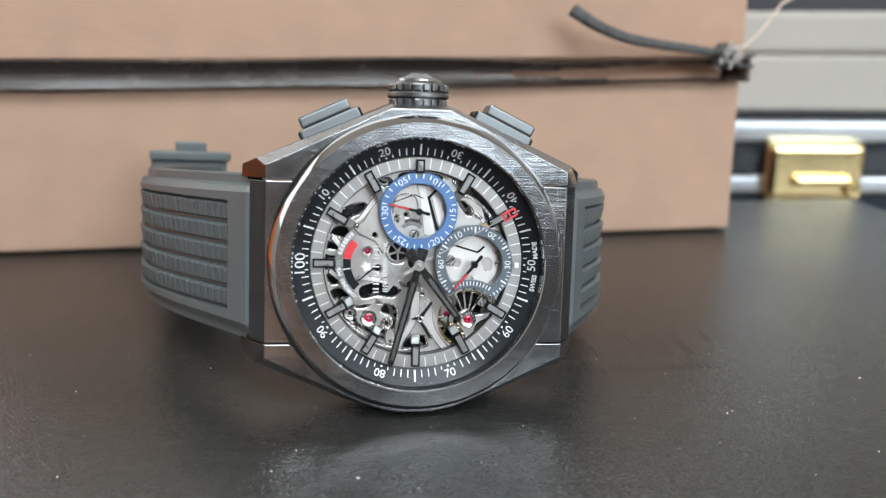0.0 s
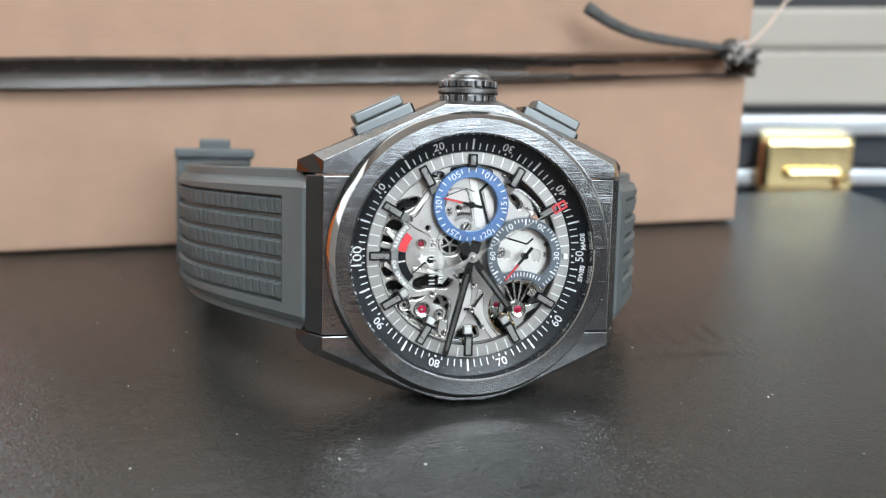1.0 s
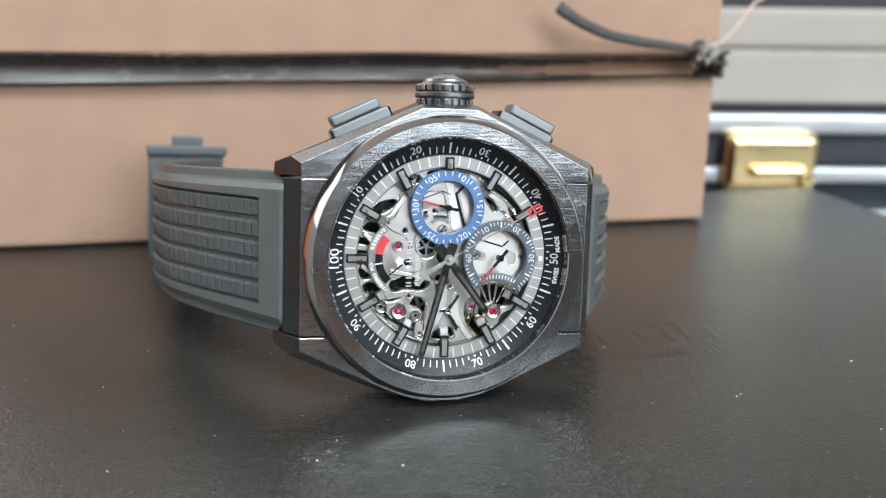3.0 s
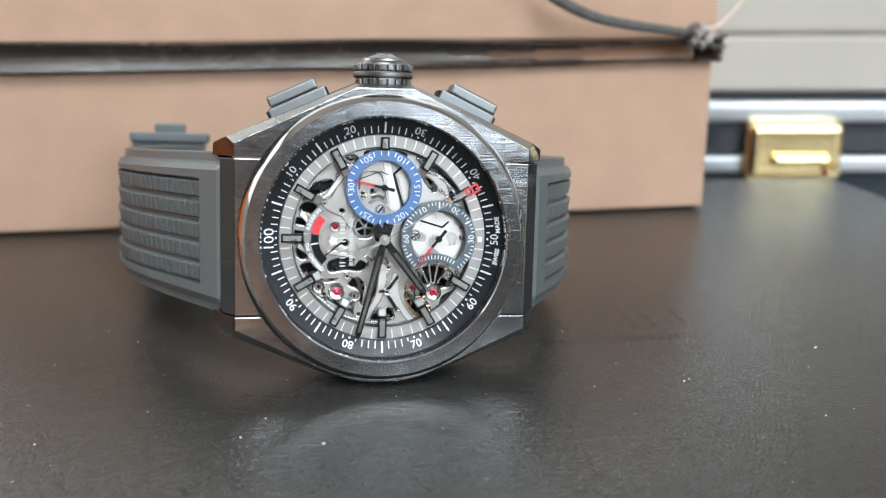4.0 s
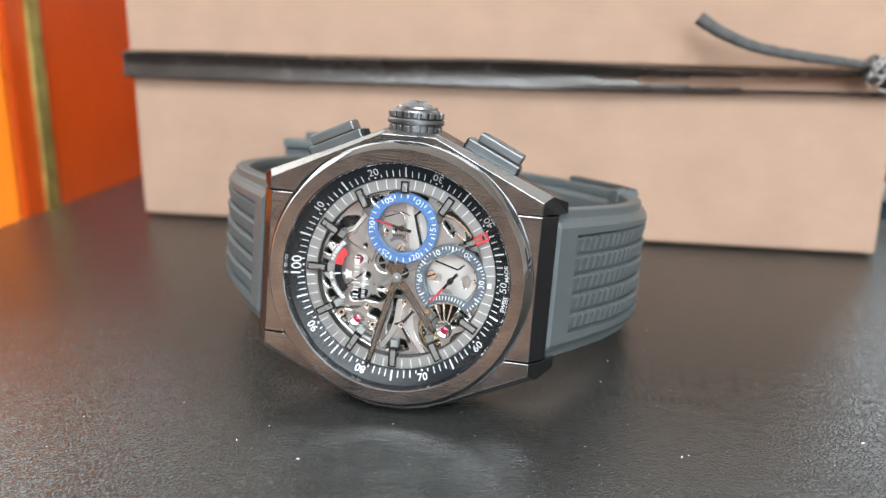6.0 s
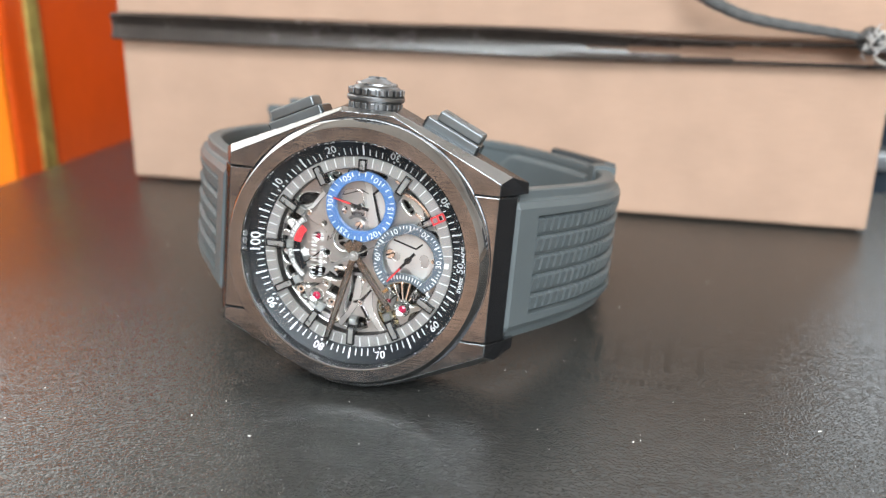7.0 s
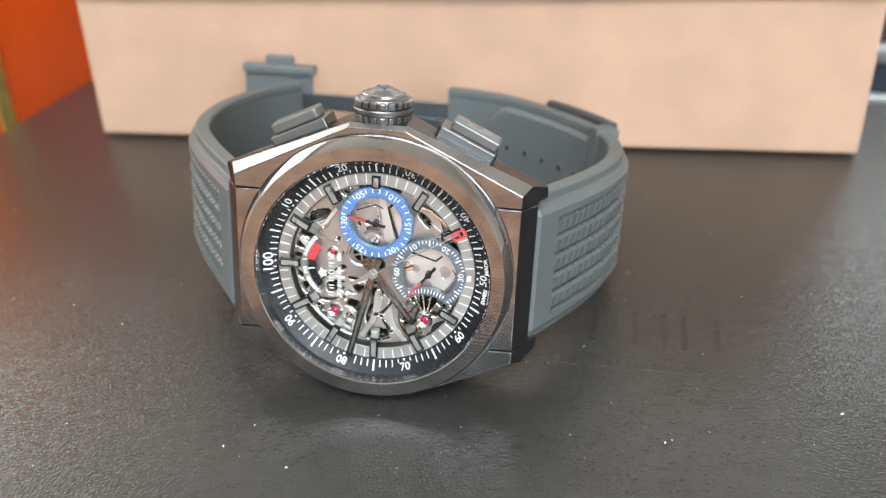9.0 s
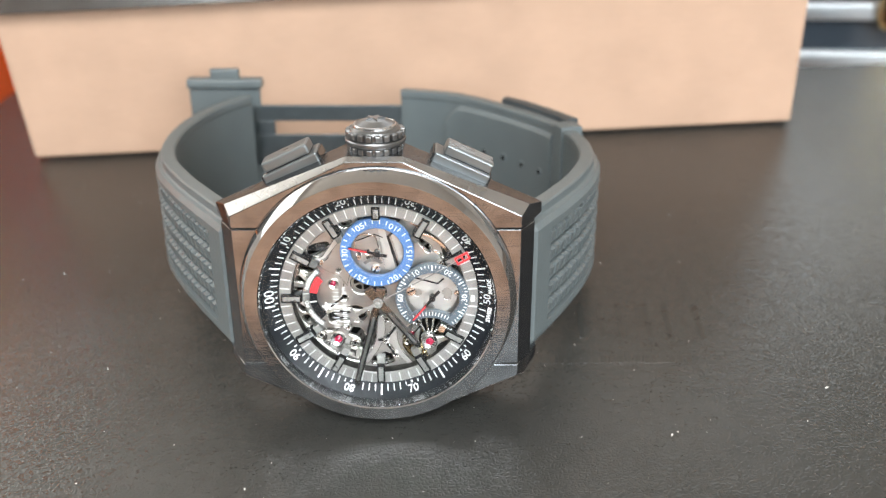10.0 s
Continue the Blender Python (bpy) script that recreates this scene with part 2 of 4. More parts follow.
leather_case.matrix_world = TURN
tagged(leather_case, "flat black grained leather case with embossed lettering", "case")
part("body", box_bm(-0.127, 0.173, 0.068, 0.286, -0.06, 0.0, 0.004, 4), LEATHER, leather_case, smooth=True)

# ---- the carton ----
CARTON = Matrix.Translation((-0.1297, 0.2112, 0)) @ pose(0, 0, 0, 0, 0, 12.61)
carton = new("carton")
carton.matrix_world = CARTON
tagged(carton, "brown kraft card gift box tied with a dark ribbon", "box")
part("body", box_bm(0, 0.2038, 0, 0.042, 0.0005, 0.0413, 0.0009), KRAFT, carton)
part("neck", box_bm(0.004, 0.2, 0.005, 0.038, 0.0413, 0.0473), KRAFT, carton)
part("lid", box_bm(-0.0004, 0.2042, -0.0004, 0.0424, 0.0473, 0.092, 0.0009), KRAFT, carton)

ribbon = new("ribbon")
ribbon.matrix_world = CARTON
tagged(ribbon, "dark grey satin ribbon tied round the carton with a knotted cord", "ribbon")
# a flat ribbon that runs along the front and narrows into two cords at the knot
rb = bmesh.new()
rows = []
N = 80
for i in range(N + 1):
    u = -0.0012 + 0.2062 * i / N
    k = min(1.0, max(0.0, (u - 0.105) / 0.07))
    k = k * k * (3 - 2 * k)
    top, low = 0.0479 - 0.0008 * k + 0.0003 * math.sin(u * 70), 0.0405 + 0.0006 * k - 0.0002 * math.sin(u * 55)
    ring = []
    for j in range(13):
        f = j / 12
        z = low + (top - low) * f
        # folded along its middle on the left, rolled into two edges with a hollow between on the right
        bulge = (0.0026 * max(0.0, 1 - f / 0.52) ** 0.8 * min(1.0, f / 0.07 + 0.25) + 0.0026 * max(0.0, (f - 0.5) / 0.5) ** 1.2 * min(1.0, (1 - f) / 0.06 + 0.3)) * (1 - k) + 0.0004
        rolled = 0.0016 * (math.exp(-((f - 0.06) / 0.1) ** 2) + math.exp(-((f - 0.9) / 0.12) ** 2))
        hollow = -0.0009 * math.exp(-((f - 0.45) / 0.28) ** 2)
        out = bulge + k * (rolled + hollow)
        ring.append(rb.verts.new((u, -0.0006 - out, z)))
    rows.append(ring)
for p, q in zip(rows, rows[1:]):
    for j in range(12):
        if abs(j - 5) > min(3.4, (p[j].co.x - 0.128) / 0.012):
            rb.faces.new((p[j], p[j + 1], q[j + 1], q[j]))
bmesh.ops.solidify(rb, geom=rb.faces[:], thickness=0.0006)
part("band", rb, RIBBON, ribbon, smooth=True)
for x0, x1 in ((-0.0022, -0.0006), (0.2046, 0.2062)):
    part("side_band", box_bm(x0, x1, -0.001, 0.043, 0.041, 0.0477, 0.0006), RIBBON, ribbon)
cord_pts = smooth_path([(0.1537, -0.0085, 0.0597), (0.1571, -0.0088, 0.0575), (0.161, -0.0085, 0.0555), (0.168, -0.0078, 0.0529), (0.178, -0.006, 0.0511), (0.1865, -0.0048, 0.0500), (0.1945, -0.004, 0.0489)], 8)
part("cord_end", tube(cord_pts, [0.00165 - 0.0006 * i / len(cord_pts) + 0.00007 * math.sin(i * 1.7) for i in range(len(cord_pts))], 12, 0.8), CORD, ribbon, "curved end of a black leather cord", smooth=True)
knot = bmesh.new()
rng = random.Random(5)
for i in range(5):
    ring = []
    ax = Vector((rng.uniform(-1, 1), rng.uniform(-1, 1), rng.uniform(-1, 1))).normalized()
    s = ax.orthogonal().normalized()
    t_ = ax.cross(s)
    r = rng.uniform(0.0017, 0.0028)
    pts = [Vector((0.1966, -0.0042, 0.0480)) + r * (math.cos(a) * s + math.sin(a) * t_) + ax * 0.0006 * math.sin(a * 2) for a in [math.tau * j / 14 for j in range(13)]]
    tube(pts, 0.0009, 7, bm=knot, up=ax)
part("knot", knot, CORD, ribbon, "knot of dark cord", smooth=True)
fray = bmesh.new()
for i in range(46):
    a = rng.uniform(0, math.tau)
    p0 = Vector((0.1972, -0.0055, 0.0483)) + Vector((rng.uniform(-0.002, 0.002), rng.uniform(-0.002, 0.001), rng.uniform(-0.0018, 0.0018)))
    d = Vector((math.cos(a) * 0.8 + 0.35, rng.uniform(-0.7, 0.1), math.sin(a))) * rng.uniform(0.0012, 0.0034)
    bend = Vector((rng.uniform(-1, 1), rng.uniform(-1, 1), rng.uniform(-1, 1))) * 0.0008
    tube([p0, p0 + d * 0.5 + bend, p0 + d], [0.00032, 0.00026, 0.0001], 5, bm=fray)
part("frayed_threads", fray, PALE, ribbon, "pale frayed thread ends")
tw = smooth_path([(0.198, -0.006, 0.0486), (0.2005, -0.0055, 0.0500), (0.204, -0.004, 0.0520), (0.2085, -0.002, 0.0556), (0.2135, 0.0, 0.0610), (0.2185, 0.001, 0.0675), (0.214, 0.02, 0.0915), (0.2, 0.03, 0.0925)], 8)
part("twine", tube(tw, 0.00042, 6), TWINE, ribbon, "thin pale twine", smooth=True)
ends = bmesh.new()
for q in ([(0.198, -0.004, 0.0478), (0.2015, -0.0035, 0.0476), (0.2062, -0.002, 0.0482)], [(0.198, -0.004, 0.0468), (0.202, -0.003, 0.0455), (0.2062, -0.0015, 0.0452)]):
    tube(smooth_path(q, 5), 0.0006, 6, bm=ends)
part("cord_strand", ends, CORD, ribbon, smooth=True)

# ---- the black case with a brass clasp, and the grey case on it ----
BACK = pose(0.10, 0.388, 0, 0, 0, 2.0)
clasp_case = new("lacquered_case")
clasp_case.matrix_world = BACK
tagged(clasp_case, "glossy black lacquered case with a brass clasp", "case")
part("lid", box_bm(-0.12, 0.22, 0.0, 0.2, -0.0055, 0.017, 0.003, 4), LACQUER, clasp_case, smooth=True)
part("body", box_bm(-0.12, 0.22, 0.001, 0.2, -0.06, -0.006, 0.002, 3), LACQUER, clasp_case, smooth=True)
# added pale strips where the lacquer edges mirror brightness
for z0, z1 in ((0.0085, 0.0172), (-0.0128, -0.0058), (-0.0315, -0.0252)):
    part("edge_strip", box_bm(-0.121, 0.221, -0.0022, 0.004, z0, z1, 0.0016, 3), PALE_EDGE, clasp_case, "pale strip standing for a bright reflection on the case edge", smooth=True)
clasp = part("clasp", box_bm(0.0135, 0.0535, -0.009, -0.0005, -0.0152, 0.0095, 0.0038, 4), BRASS, clasp_case, "polished brass clasp plate")
part("hook", box_bm(0.0235, 0.0475, -0.0125, -0.0086, -0.0085, -0.0040, 0.0018, 3), BRASS, clasp)
knob = lathe([(0, 0), (0.0036, 0), (0.0036, 0.002), (0.0024, 0.0034), (0, 0.0036)], 24)
bmesh.ops.transform(knob, matrix=pose(0.0485, -0.0088, -0.0105, 90, 0, 0), verts=knob.verts[:])
part("knob", knob, BRASS, clasp)
grey_case = new("grey_case")
grey_case.matrix_world = BACK
tagged(grey_case, "grey beige covered case on top of the lacquered case", "case")
part("body", box_bm(-0.12, 0.22, 0.004, 0.2, 0.0205, 0.0435, 0.002, 3), GREY_CLOTH, grey_case)
part("lid", box_bm(-0.12, 0.22, 0.005, 0.2, 0.0437, 0.061, 0.003, 3), GREY_CLOTH, grey_case)
# added dark block that stands for the shaded gap between the cases
part("foot", box_bm(-0.11, 0.21, 0.008, 0.19, 0.017, 0.0206), DARK_WALL, grey_case)
screen = tagged(part("desk_screen", box_bm(-0.3, 0.7, 0.60, 0.62, -0.06, 0.085, 0.003), DARK_WALL), "dark panel standing at the back of the desk", "panel")

# ---- the orange cabinet ----
CAB = Matrix.Translation((-0.195, 0.2374, 0)) @ pose(0, 0, 0, 0, 0, 9.5)
cabinet = new("orange_cabinet")
cabinet.matrix_world = CAB
tagged(cabinet, "glossy orange lacquered cabinet with a thin gold trim", "cabinet")
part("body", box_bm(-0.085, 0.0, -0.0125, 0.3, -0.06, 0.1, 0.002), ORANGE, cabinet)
# thin sheet that paints the window light on the cabinet's front face
part("front_panel", box_bm(-0.085, -0.001, -0.0145, -0.0127, -0.06, 0.1), ORANGE_LIT, cabinet)
part("trim", box_bm(0.0, 0.0018, -0.0022, 0.0044, -0.06, 0.1, 0.0006), GILT_STRIP, cabinet, "thin worn gold trim strip")

# ---- the watch ----
# Its own axes: x to 6 o'clock, y to 3 o'clock (the crown), z out of the dial.
WATCH = Matrix(((0.97635, 0.02007, 0.21526, -0.0065943), (0.21079, 0.13274, -0.96848, 0.1283213), (-0.04801, 0.99095, 0.12537, 0.0225248), (0, 0, 0, 1)))
BRUSHED = mat("brushed_black_ceramic", (0.40, 0.404, 0.413), 0.125, 0.95, var=0.2, scale=200, bump=0.0000118, bscale=1400, stretch=(0.09, 10, 10), rvar=0.04, second=(0.13, 0.132, 0.138))
POLISHED = mat("polished_black_ceramic", (0.33, 0.33, 0.334), 0.05, 0.95, var=0.08, scale=200, rvar=0.02)
RUBBER = mat("grey_rubber", (0.093, 0.108, 0.113), 0.42, var=0.12, scale=150, bump=0.00004, bscale=4000, rvar=0.06)
# the case ceramic darkened, so the flank's dark reflections are in its colour
DARK_SIDE = mat("brushed_flank_darkened", (0.09, 0.09, 0.093), 0.25, 0.9, var=0.2, scale=200, bump=0.00003, bscale=620, stretch=(10, 0.06, 10), rvar=0.08)
FACET = mat("satin_black_facet", (0.35, 0.35, 0.355), 0.28, 0.95, var=0.08, scale=200, rvar=0.05)
CROWN_METAL = mat("dark_crown_ceramic", (0.18, 0.182, 0.186), 0.36, 0.95, var=0.12, scale=300, rvar=0.05)
BLACK_METAL = mat("blackened_steel", (0.03, 0.03, 0.033), 0.16, 0.6, var=0.2, scale=500, rvar=0.05)
# near-black copy of the ceramic: dark reflections painted on tips and pusher ends
DARK_POLISH = mat("polished_ceramic_darkened", (0.012, 0.012, 0.013), 0.12, 0.0, var=0.1, scale=200, rvar=0.03, spec=0.3)
SATIN = mat("satin_grey_ceramic", (0.2, 0.215, 0.222), 0.38, 0.85, var=0.08, scale=200, rvar=0.05)
watch = new("wristwatch")
watch.matrix_world = WATCH
tagged(watch, "black skeleton chronograph wristwatch with grey rubber strap, standing sideways", "watch")


def scaled(bm):
    bmesh.ops.scale(bm, vec=(cm, cm, cm), verts=bm.verts[:])
    return bm


def wpart(name, bm, material, parent=watch, label="", smooth=False):
    return part(name, scaled(bm), material, parent, label, smooth)


def clock(k, per, r):
    """Where mark k of per stands on a circle: 12 o'clock is at -x, 3 o'clock at +y."""
    a = math.tau * k / per
    return Vector((-r * math.cos(a), r * math.sin(a)))


def bar(bm, a, b, width, z0, z1, bevel=0.0, tip=1.0):
    """A straight bar from a to b, narrowing to tip times its width."""
    a, b = Vector(a[:2]), Vector(b[:2])
    d = (b - a).normalized()
    s = Vector((-d.y, d.x)) * width / 2
    return prism([tuple(a - s), tuple(b - s * tip), tuple(b + s * tip), tuple(a + s)], z0, z1, bevel, bm=bm)


# case middle: two faceted halves with long lugs, and an end piece between the lugs at 12 and 6
def case_half(side):
    """One half of the case middle: flat front, a slanting facet, the flank and the cut lug tips."""
    low = side < 0
    sections = (
        # corners from the middle to the lug shoulder, then the lug foot, each (x, y, z)
        ([(0.24, 2.205, -0.02), (0.60, 2.125, -0.02), (1.0, 1.955, -0.02)] if low else [(0.43, 2.232, -0.02)], (2.20, 1.385, -0.02), (2.20, 1.19, -0.02)),
        ([(0.24, 2.25, -0.18), (0.60, 2.195, -0.22), (1.04, 2.065, -0.28)] if low else [(0.42, 2.295, -0.12)], (2.33, 1.505 if low else 1.475, -0.30), (2.38, 1.19, -0.33)),
        ([(0.24, 2.20, -0.66), (0.60, 2.165, -0.66), (1.06, 2.06, -0.66)] if low else [(0.42, 2.335, -0.66)], (2.55, 1.375, -0.66), (2.56, 1.19, -0.70)),
        ([(0.24, 2.12, -1.0), (0.60, 2.08, -1.0), (1.0, 1.95, -1.0)] if low else [(0.40, 2.20, -1.0)], (2.45, 1.32, -1.0), (2.45, 1.19, -1.0)),
    )
    b = bmesh.new()
    rows = []
    for g, a, d in sections:
        right = g + [a, d]
        ring = right + [(-x, y, z) for x, y, z in right[::-1]]
        rows.append([b.verts.new((x, y * side, z)) for x, y, z in ring])
    n = len(rows[0])
    tip = n // 2 - 2
    for k, (p, q) in enumerate(zip(rows, rows[1:])):
        for j in range(n):
            f = b.faces.new((p[j], p[(j + 1) % n], q[(j + 1) % n], q[j]))
            # satin facet, polished tips, brushed flank; tips and flank have shade put into their colour
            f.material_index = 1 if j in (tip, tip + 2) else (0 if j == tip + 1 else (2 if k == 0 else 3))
    b.faces.new(rows[0])
    b.faces.new(rows[-1][::-1])
    bmesh.ops.recalc_face_normals(b, faces=b.faces[:])
    sharp = [e for e in b.edges if len(e.link_faces) == 2 and e.calc_face_angle() > 0.12]
    bmesh.ops.bevel(b, geom=sharp, offset=0.011, segments=2, profile=0.5, affect="EDGES", material=-1)
    return b


case_bm = case_half(1)
merge(case_bm, case_half(-1))
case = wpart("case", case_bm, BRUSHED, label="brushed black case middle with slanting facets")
case.data.materials.append(DARK_POLISH)
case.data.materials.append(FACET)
case.data.materials.append(DARK_SIDE)
for side in (1, -1):
    prof = [(side * x, z) for x, z in ((1.2, -0.024), (2.195, -0.024), (2.425, -0.37), (2.44, -0.62), (2.3, -0.95), (1.2, -0.95))]
    end = prism(prof if side > 0 else prof[::-1], -1.163, 1.163)
    for v in end.verts:
        v.co = Vector((v.co.x, v.co.z, v.co.y))
    bmesh.ops.recalc_face_normals(end, faces=end.faces[:])
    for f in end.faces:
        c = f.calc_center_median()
        # the sloping outer faces take the darkened copy, as if reflecting dark surroundings
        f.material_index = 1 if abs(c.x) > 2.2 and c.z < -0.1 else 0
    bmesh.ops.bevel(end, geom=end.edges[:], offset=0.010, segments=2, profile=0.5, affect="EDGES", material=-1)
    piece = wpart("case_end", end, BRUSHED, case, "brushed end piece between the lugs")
    piece.data.materials.append(DARK_POLISH)
    piece.data.materials.append(FACET)
wpart("case_back", lathe([(0, -1.0), (1.75, -1.0), (1.65, -1.12), (0, -1.12)]), POLISHED, case)

# bezel
bez = lathe([(1.86, -0.1), (1.828, 0.20), (1.822, 0.262), (1.836, 0.28), (2.036, 0.28), (2.046, 0.272), (2.146, 0.066), (2.151, 0.05), (2.156, 0.05), (2.160, 0.036), (2.160, -0.15), (1.95, -0.15)], 192)
bezel = wpart("bezel", bez, BRUSHED, label="broad round brushed black bezel with a polished bevel", smooth=True)
bezel.data.materials.append(POLISHED)
for p in bezel.data.polygons:
    if abs(p.normal.z) < 0.85 or p.center.z < 0.0024:
        p.material_index = 1
# four short index cuts in the polished ring, beside the lug joints
for sx in (1, -1):
    for sy in (1, -1):
        nick = bmesh.new()
        o = Vector((1.79 * sx, 1.12 * sy)).normalized()
        bar(nick, o * 2.06, o * 2.15, 0.03, 0.05, 0.075)
        wpart("bezel_nick", nick, BLACK_METAL, bezel)

# crown
crown_bm = lathe([(0, -0.1), (0.385, -0.1), (0.385, 0.245), (0.445, 0.255), (0.458, 0.275), (0.458, 0.315), (0.445, 0.335), (0.385, 0.345), (0.385, 0.435), (0.372, 0.465), (0.335, 0.495), (0.328, 0.52), (0.31, 0.532), (0.295, 0.53), (0.17, 0.59), (0.06, 0.615), (0, 0.618)], 72)
for i in range(20):
    for y0, y1, z0, z1, w in ((0.34, 0.448, 0.348, 0.452, 0.046), (0.35, 0.43, 0.13, 0.235, 0.044)):
        tooth = box_bm(-w, w, y0, y1, z0, z1, 0.018, 2)
        bmesh.ops.rotate(tooth, cent=(0, 0, 0), matrix=Matrix.Rotation(math.tau * (i + 0.5) / 20, 3, "Z"), verts=tooth.verts[:])
        merge(crown_bm, tooth)
star_pts = []
for i in range(10):
    a = math.tau * i / 10
    r = 0.15 if i % 2 == 0 else 0.055
    star_pts.append((r * math.cos(a), r * math.sin(a)))
prism(star_pts, 0.58, 0.628, 0.006, bm=crown_bm)
bmesh.ops.transform(crown_bm, matrix=pose(0, 2.15, -0.52, -90, 0, 0), verts=crown_bm.verts[:])
crown = wpart("crown", crown_bm, CROWN_METAL, label="knurled black crown with a raised star on its cap")
crown_ring = lathe([(0.300, 0.540), (0.318, 0.538), (0.330, 0.525), (0.334, 0.50), (0.295, 0.50), (0.29, 0.53)], 72)
bmesh.ops.transform(crown_ring, matrix=pose(0, 2.15, -0.52, -90, 0, 0), verts=crown_ring.verts[:])
wpart("cap_rim", crown_ring, FACET, crown, "polished rim of the crown cap", smooth=True)

# pushers, on the flanks beside the crown
for side in (-1, 1):
    at = pose(side * 1.29, 1.925, -0.66, 0, 0, -side * 25.2)
    ps = box_bm(-0.43 if side < 0 else -0.50, 0.50 if side < 0 else 0.43, -0.08, 0.145, -0.25, 0.25, 0.03, 3)
    bmesh.ops.transform(ps, matrix=at, verts=ps.verts[:])
    pusher = wpart("pusher", ps, SATIN, label="rectangular black chronograph pusher")
    cap = box_bm(-0.37, 0.41, 0.15, 0.315, -0.205, 0.205, 0.035, 3)
    bmesh.ops.transform(cap, matrix=at, verts=cap.verts[:])
    cap_ob = wpart("cap", cap, SATIN, pusher)
    neck = box_bm(-0.35, 0.39, 0.13, 0.16, -0.19, 0.19)
    bmesh.ops.transform(neck, matrix=at, verts=neck.verts[:])
    wpart("neck", neck, BLACK_METAL, pusher)
    for x0, x1, y0, y1, z1 in ((-0.455 if side < 0 else -0.525, -0.432 if side < 0 else -0.502, -0.02, 0.12, 0.22), (0.502 if side < 0 else 0.432, 0.525 if side < 0 else 0.455, -0.02, 0.12, 0.22)):
        cheek = box_bm(x0, x1, y0, y1, -z1, z1, 0.008)
        bmesh.ops.transform(cheek, matrix=at, verts=cheek.verts[:])
        wpart("cheek", cheek, DARK_POLISH, pusher, "polished end of the pusher")
    lines = bmesh.new()
    for k in range(3):
        box_bm(-0.35, 0.39, 0.312, 0.324, -0.12 + k * 0.1, -0.08 + k * 0.1, 0.004, 1, lines)
    bmesh.ops.transform(lines, matrix=at, verts=lines.verts[:])
    wpart("ribs", lines, FACET, cap_ob, "fine polished ridges")

# strap
LEFT = [(-2.23, -0.47), (-2.55, -0.92), (-3.0, -1.55), (-3.56, -2.38), (-4.13, -3.45), (-4.42, -4.7), (-4.40, -6.0), (-4.08, -7.2), (-3.6, -8.1)]
RIGHT = [(2.23, -0.47), (2.52, -0.95), (2.90, -1.6), (3.34, -2.45), (3.68, -3.5), (3.71, -4.6), (3.44, -5.6), (2.97, -6.4), (2.4, -7.12), (1.7, -7.85), (1.0, -8.35), (0.0, -8.65)]


def strap_frame(path, steps=14):
    pts = smooth_path([Vector((x, 0, z)) for x, z in path], steps)
    cum = [0.0]
    for a, b in zip(pts, pts[1:]):
        cum.append(cum[-1] + (b - a).length)
    return pts, cum


def strap_at(frame_of, s, side):
    pts, cum = frame_of
    i = 0
    while i < len(cum) - 2 and cum[i + 1] < s:
        i += 1
    f = (s - cum[i]) / (cum[i + 1] - cum[i])
    p = pts[i].lerp(pts[i + 1], f)
    a, b = pts[max(i - 1, 0)], pts[min(i + 2, len(pts) - 1)]
    d = (b - a).normalized()
    nrm = Vector((d.z, 0, -d.x)) * side
    return p, d, nrm


def outer_face(s):
    """How far the raised outer layer stands off the middle line of the strap."""
    return 0.25 - 0.02 * min(1.0, s / 3.0)


FIELD0, FIELD1, FIELD_DEPTH = 0.60, 5.0, 0.12


def strap_body(path, side):
    """A broad base layer with a narrower raised layer on it, in which a long field is sunk."""
    fr_ = strap_frame(path)
    total = fr_[1][-1]
    b = bmesh.new()
    rings = []
    cuts = sorted([total * i / 100 for i in range(101)] + [FIELD0 - 0.012, FIELD0, FIELD1, FIELD1 + 0.012, 0.05, 0.1])
    for s in cuts:
        p, d, nrm = strap_at(fr_, s, side)
        w = (1.16 if s < 0.3 else 1.245) - 0.09 * min(1.0, s / 5.0)
        r = 1.08 - 0.08 * min(1.0, s / 5.0)
        th = outer_face(s) if s > 0.06 else outer_face(s) - 0.04
        sunk = FIELD_DEPTH if FIELD0 - 0.001 < s < FIELD1 + 0.001 else 0.0
        # across the strap: (height along y, offset outwards)
        half = [(0.80, th - sunk), (0.815, th - sunk), (0.83, th), (r - 0.11, th), (r - 0.015, th - 0.055), (r, 0.125), (r + 0.02, 0.10), (w - 0.02, 0.095), (w, 0.07), (w, -0.14), (w - 0.03, -0.17), (w - 0.16, -0.17), (w - 0.19, -0.145)]
        prof = half + [(-y, o) for y, o in half[::-1]]
        rings.append([b.verts.new(p + Vector((0, y, 0)) + nrm * o) for y, o in prof])
    k = len(rings[0])
    for p, q in zip(rings, rings[1:]):
        for j in range(k):
            b.faces.new((p[j], p[(j + 1) % k], q[(j + 1) % k], q[j]))
    b.faces.new(rings[0])
    b.faces.new(rings[-1][::-1])
    bmesh.ops.recalc_face_normals(b, faces=b.faces[:])
    return b, fr_


# one rib: it stands out furthest along its upper edge and runs in below, with a groove beside it
RIB_PITCH, ROW_PITCH = 0.2, 0.326
bl = bmesh.new()
sec = [(-0.150, -0.05), (0.142, -0.05), (0.138, 0.045), (0.105, 0.112), (-0.105, 0.075), (-0.135, 0.0)]
ends_ = []
for x, inset, drop in ((-0.096, 0.03, 0.07), (-0.07, 0.0, 0.0), (0.064, 0.0, 0.0), (0.096, 0.03, 0.07)):
    ends_.append([bl.verts.new((x, y * (1 - inset), min(z, 0.112 - drop))) for y, z in sec])
